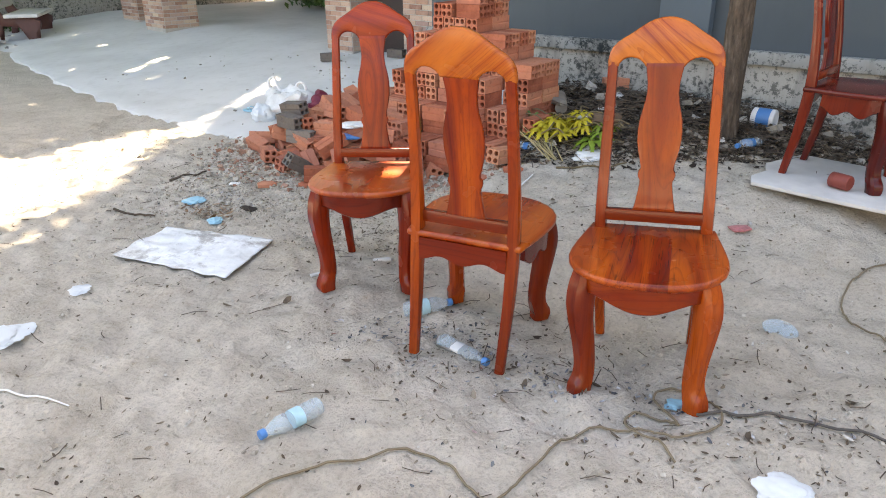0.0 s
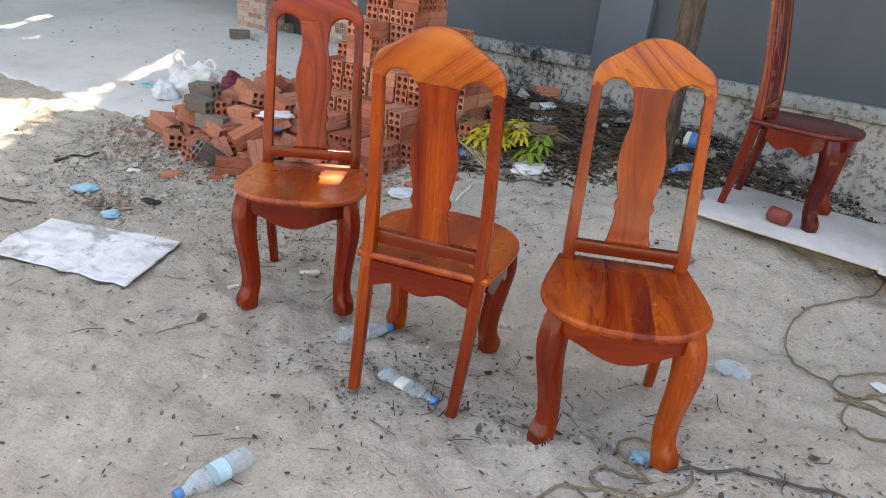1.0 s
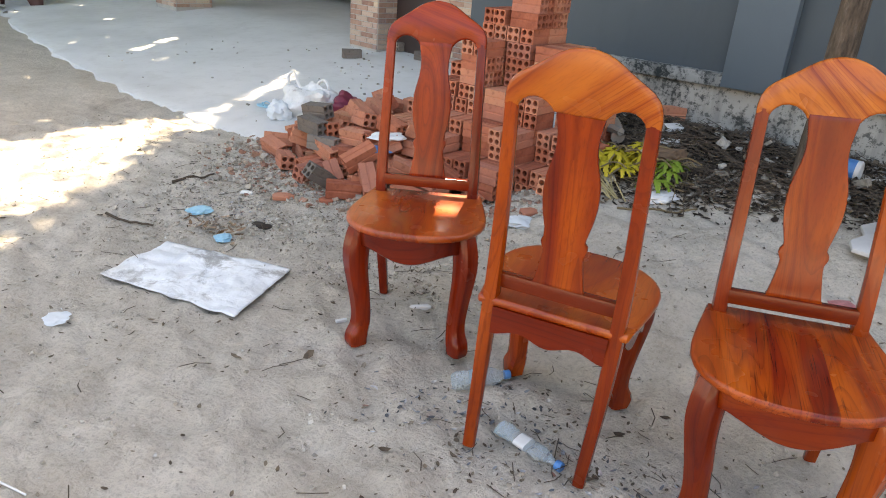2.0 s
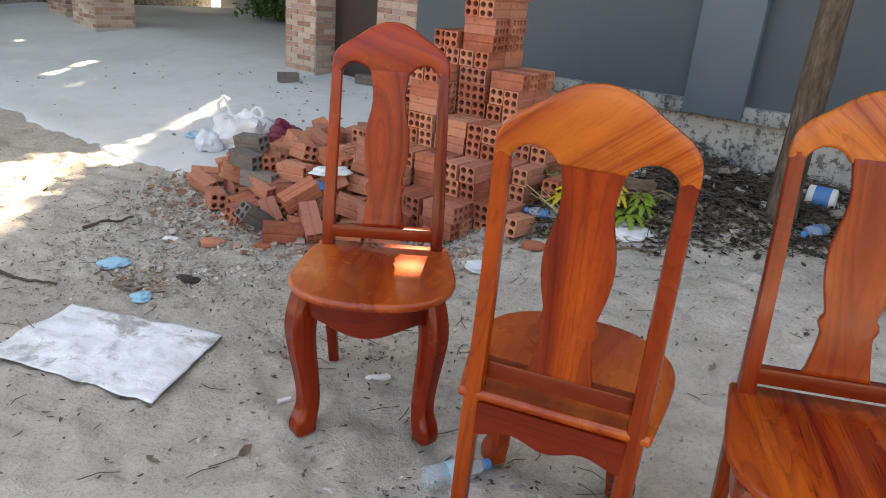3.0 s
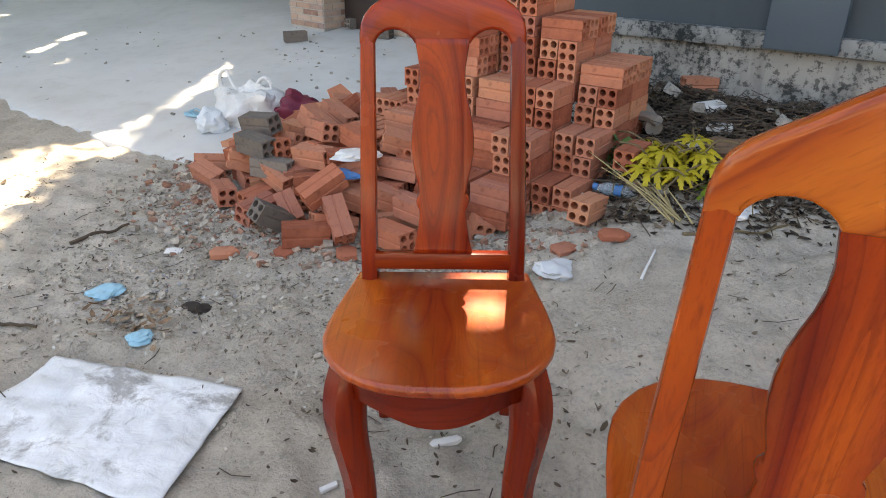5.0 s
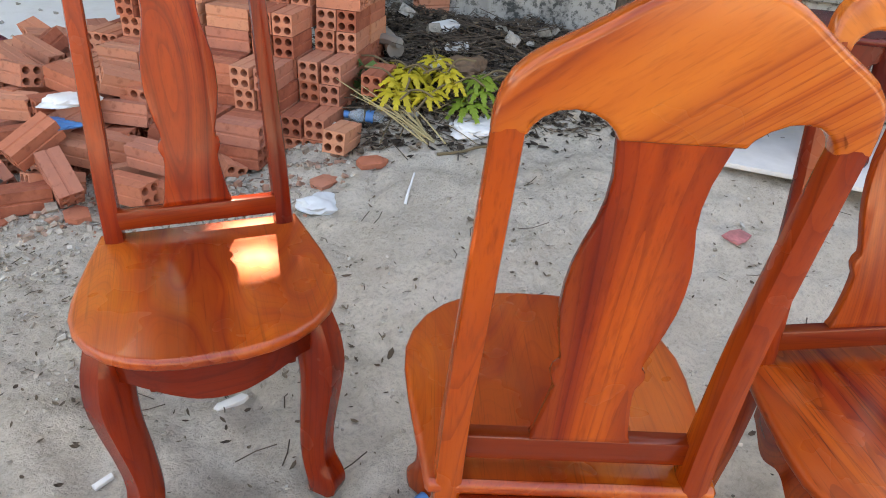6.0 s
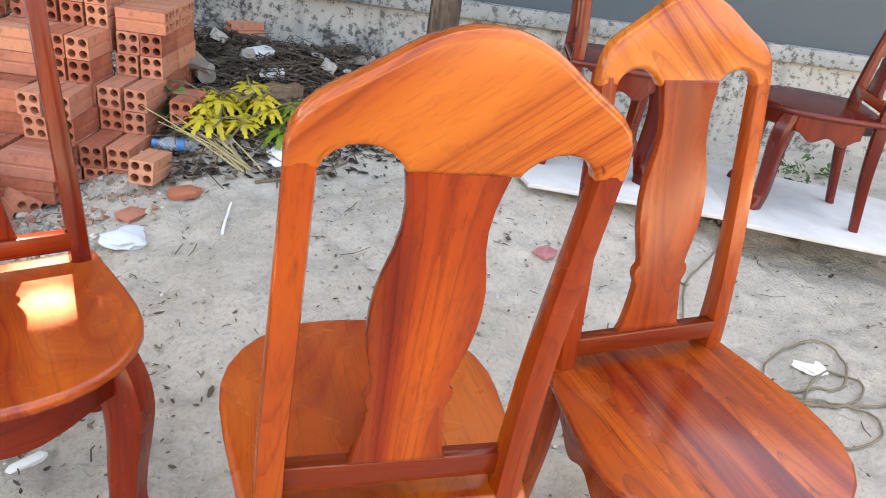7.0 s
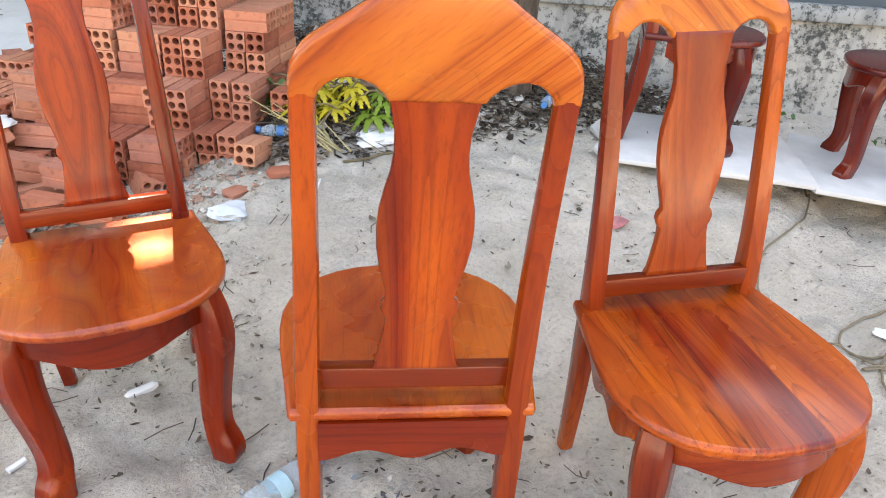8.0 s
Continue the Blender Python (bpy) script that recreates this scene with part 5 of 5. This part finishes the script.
scatter("stones", litter_spots(420, 21, (-10.2, 7.9), (-7.2, 11.4), lambda x, y: smoothstep((x + 7.3) * -0.8 + (y - 8.4) * 0.2, 0.0, 0.5) * 0.9), stone_mat, "pale broken stones beside the concrete slab", "stones", 0.16, 22, "chip")
# loose scraps; those below the chairs also stand in for shadow there
ash_rnd = random.Random(41)
ash = []
for cx, cy, rx, ry, n in ((-0.27, 2.84, .16, .07, 150), (0.36, 2.56, .2, .06, 130), (-0.05, 2.72, .2, .07, 60), (0.75, 2.45, .1, .07, 35), (1.0, 2.46, .3, .04, 50), (-1.52, 3.98, .16, .09, 120), (0.35, 2.2, .3, .1, 20)):
    for k in range(n):
        x, y = cx + ash_rnd.gauss(0, rx), cy + ash_rnd.gauss(0, ry)
        ash.append((x, y, gz(x, y)))
scatter("burnt_scraps", ash, ash_mat, "burnt grey and bluish scraps on sand, also darkening it under chairs", "scraps", 0.016, 42)
slab_bits = random.Random(23)
bits = []
while len(bits) < 110:
    x, y = slab_bits.uniform(-4.5, -1.3), slab_bits.uniform(5.4, 8.5)
    if slab_depth(x, y) > 0.12 and slab_bits.random() < 0.2 + math.exp(-((x + 1.8) / 0.7) ** 2):
        bits.append((x, y, slab_height(x, y)))
scatter("slab_crumbs", bits, pebble_mat, "crumbs and grit lying on the concrete slab", "pebbles", 0.016, 24, "chip")

# a tuft of curled leaves and a clump of dark earth behind the sheet
curl_mat = litter_material("curled tan leaves", (0.0, (0.13, 0.08, 0.05)), (0.5, (0.30, 0.19, 0.115)), (1.0, (0.50, 0.37, 0.26)))
tuft = random.Random(61)
scatter("dry_leaves", [(x, y, gz(x, y) + 0.02 * tuft.random()) for x, y in ((tuft.gauss(-1.52, 0.075), tuft.gauss(3.84, 0.06)) for k in range(60))], curl_mat, "curled dry tan leaves gathered on the sand", "leaves", 0.034, 62)
earth = plain("dark damp earth", (0.045, 0.034, 0.026), 0.95, 0.4, 40.0)
crumple("earth_clump", -1.34, 3.92, 0.035, earth, "clump of dark earth on the sand", "earth", 67, 0.45, None, 1.6, 10)

# what lies on the heap beside the bricks
stalk_mat = plain("split palm stalk", (0.42, 0.34, 0.17), 0.7, 0.3, 20.0)
fan = random.Random(71)
for k in range(13):
    tip = Vector((0.23 + fan.gauss(0, 0.02), 4.37 + fan.gauss(0, 0.03), 0.215))
    end = tip + Vector((-0.05 - 0.02 * k + fan.gauss(0, 0.015), 0.46 - 0.017 * k, 0.11 + fan.uniform(-0.03, 0.03))) * fan.uniform(0.75, 1.05)
    tagged(part("palm_stalk", tube(spline([tuple(tip), tuple(tip.lerp(end, 0.5) + Vector((0, 0, fan.uniform(0.0, 0.02)))), tuple(end)], 4), 0.0035, 6, lambda f: 1 - 0.6 * f), stalk_mat), "thin split palm stalk lying across the rubbish heap", "stalk", "palm stalks on the heap")
log_ = part("wooden_log", tube(spline([(0.25, 5.08, 0.345), (0.245, 5.25, 0.35), (0.235, 5.46, 0.345)], 4), 0.038, 12), plain("weathered grey log", (0.30, 0.25, 0.20), 0.9, 0.4, 12.0))
tagged(log_, "short weathered log lying on the rubbish heap", "log")
for x, y, z, turn, size in ((0.58, 5.48, 0.32, 20, (0.13, 0.08, 0.045)), (0.54, 5.13, 0.32, -15, (0.10, 0.06, 0.035)), (0.37, 4.92, 0.31, 25, (0.16, 0.06, 0.02))):
    bm = bmesh.new()
    box(bm, (-size[0] / 2, -size[1] / 2, 0), (size[0] / 2, size[1] / 2, size[2]), bevel=0.006)
    for v in bm.verts:
        v.co += Vector((noise.noise(v.co * 30 + Vector((x * 9, 0, 0))), noise.noise(v.co * 30 + Vector((0, y * 9, 0))), 0)) * 0.012
    block = part("foam_block", bm, rag_mat)
    block.matrix_world = pose(x, y, z, 6, -5, turn)
    tagged(block, "broken dirty white foam block on the rubbish heap", "foam block", "foam blocks on the heap")
crumple("dry_leaf_clump", 0.50, 4.87, 0.08, curl_mat, "large curled brown dry leaf on the heap", "leaf", 73, 0.6, 0.30, 1.3, 40)
weeds_spots = [(0.10, 4.86, 0.25, 0.035, 60)]

# lobed leaves fallen on the heap
yellow_leaf = plain("yellowing lobed leaf", (0.46, 0.36, 0.02), 0.6, 0.3, 20.0)
lime_leaf = plain("green lobed leaf", (0.16, 0.24, 0.02), 0.6, 0.3, 20.0)


def lobed_leaf(x, y, z, turn, size, material, label, nod, droop):
    """A large palmate leaf; each lobe is cut again into narrow toothed fingers, and a stalk carries it."""
    verts, faces = [], []
    for k in range(9):
        a = radians(-140 + 35 * k)
        long = size * (1.0 - 0.07 * abs(k - 4))
        along, across = Vector((math.sin(a), math.cos(a))), Vector((math.cos(a), -math.sin(a)))

        def add(f, w):
            p = along * (long * f) + across * (w * size)
            verts.append((p.x, p.y, 0.12 * size * math.sin(f * 2.6) - droop * size * f * f + 0.05 * size * math.sin(k * 2.4 + f * 5)))
            return len(verts) - 1

        rib = [(add(f, -0.022), add(f, 0.022)) for f in (0.0, 0.28, 0.46, 0.64, 0.82, 1.0)]
        for (a0, a1), (b0, b1) in zip(rib, rib[1:]):
            faces.append((a0, b0, b1, a1))
        for i, f in enumerate((0.28, 0.46, 0.64, 0.82)):
            reach = 0.20 - 0.035 * i
            for j, sgn in ((0, -1), (1, 1)):
                tip = add(f + 0.20, sgn * reach)
                mid = add(f + 0.02, sgn * reach * 0.75)
                faces.append((rib[i + 1][j], mid, tip, rib[i + 2][j]))
    leaf = from_lists("fallen_leaf", verts, faces, material, smooth=True)
    leaf.matrix_world = pose(x, y, z, nod, 0, turn)
    part("stalk", tube(spline([(0, 0, 0), (0.02, -size * 0.7, 0.02), (0, -size * 1.4, -0.01)], 4), 0.004, 6), straw_mat, leaf)
    return tagged(leaf, label, "leaf", "fallen lobed leaves")


leaf_rnd = random.Random(91)
for k in range(20):
    green = k % 5 == 4
    x, y = (leaf_rnd.uniform(0.34, 0.56), leaf_rnd.uniform(4.54, 4.70)) if green else (leaf_rnd.uniform(0.14, 0.42), leaf_rnd.uniform(4.54, 4.86))
    lobed_leaf(x, y, gz(x, y) + leaf_rnd.uniform(0.06, 0.11), leaf_rnd.uniform(0, 360), leaf_rnd.uniform(0.075, 0.12), lime_leaf if green else yellow_leaf,
               "wilting green lobed leaf on the rubbish heap" if green else "wilting yellow lobed leaf on the rubbish heap", leaf_rnd.uniform(-35, 10), leaf_rnd.uniform(0.1, 0.5))


def weeds(name, spots, seed, size, label):
    rnd = random.Random(seed)
    verts, faces = [], []
    for x, y, z, r, n in spots:
        for k in range(n):
            p = Vector((x + rnd.gauss(0, r), y + rnd.gauss(0, r), z + abs(rnd.gauss(0, r * 0.9))))
            a = Euler((rnd.uniform(-1, 1), rnd.uniform(-1, 1), rnd.uniform(0, 6.28))).to_matrix()
            s_ = size * rnd.uniform(0.6, 1.4)
            b = len(verts)
            for q in ((-0.5, 0, 0), (-0.1, 0.25, 0.05), (0.5, 0, -0.08), (-0.1, -0.25, 0.05)):
                verts.append(p + a @ (Vector(q) * s_))
            faces.append((b, b + 1, b + 2, b + 3))
    ob = from_lists(name, verts, faces, leaf_green, smooth=False)
    return tagged(ob, label, "weeds", kind="stuff")


weeds("weeds", weeds_spots, 8, 0.07, "fresh green sprig lying beside the bricks")
weeds("weeds", [(2.62, 4.62, .04, .05, 60), (3.05, 4.20, .03, .07, 90), (3.3, 4.15, .02, .06, 80), (2.95, 4.42, .02, .04, 50)], 5, 0.04, "small green weeds along the foot of the wall")
hedge = []
for k in range(16):
    p = HOUSE @ Vector((-6.6 + k * 0.26, 5.3 + 0.2 * math.sin(k * 2.1), 0))
    hedge.append((p.x, p.y, 0.35, 0.22, 260))
weeds("hedge", hedge, 6, 0.12, "dark green hedge in the shade of the porch")
weeds("weeds", [(-7.99, 9.3, .1, .16, 240), (-8.7, 9.7, .1, .25, 300), (-8.5, 11.0, .1, .2, 160)], 7, 0.08, "tufts of green weeds by the benches")

# ---- the house's pillars with their facing bricks ----
brick_pillar(u1 - 0.44, d1, 0.44, 0.48, 2.32, 0.26, "square brick pillar at the edge of the porch", 0.85)
brick_pillar(u2 - 0.50, d2, 0.50, 0.45, 2.32, 0.26, "square brick pillar beside a dark door", 1.0)
brick_pillar(u3 - 0.62, d3, 0.62, 0.50, 2.32, 0.26, "square brick pillar at the far end of the porch", 0.55)
brick_pillar(u4 - 0.40, d4, 0.60, 0.50, 2.32, 0.26, "square brick pillar near the boundary wall", 0.55)
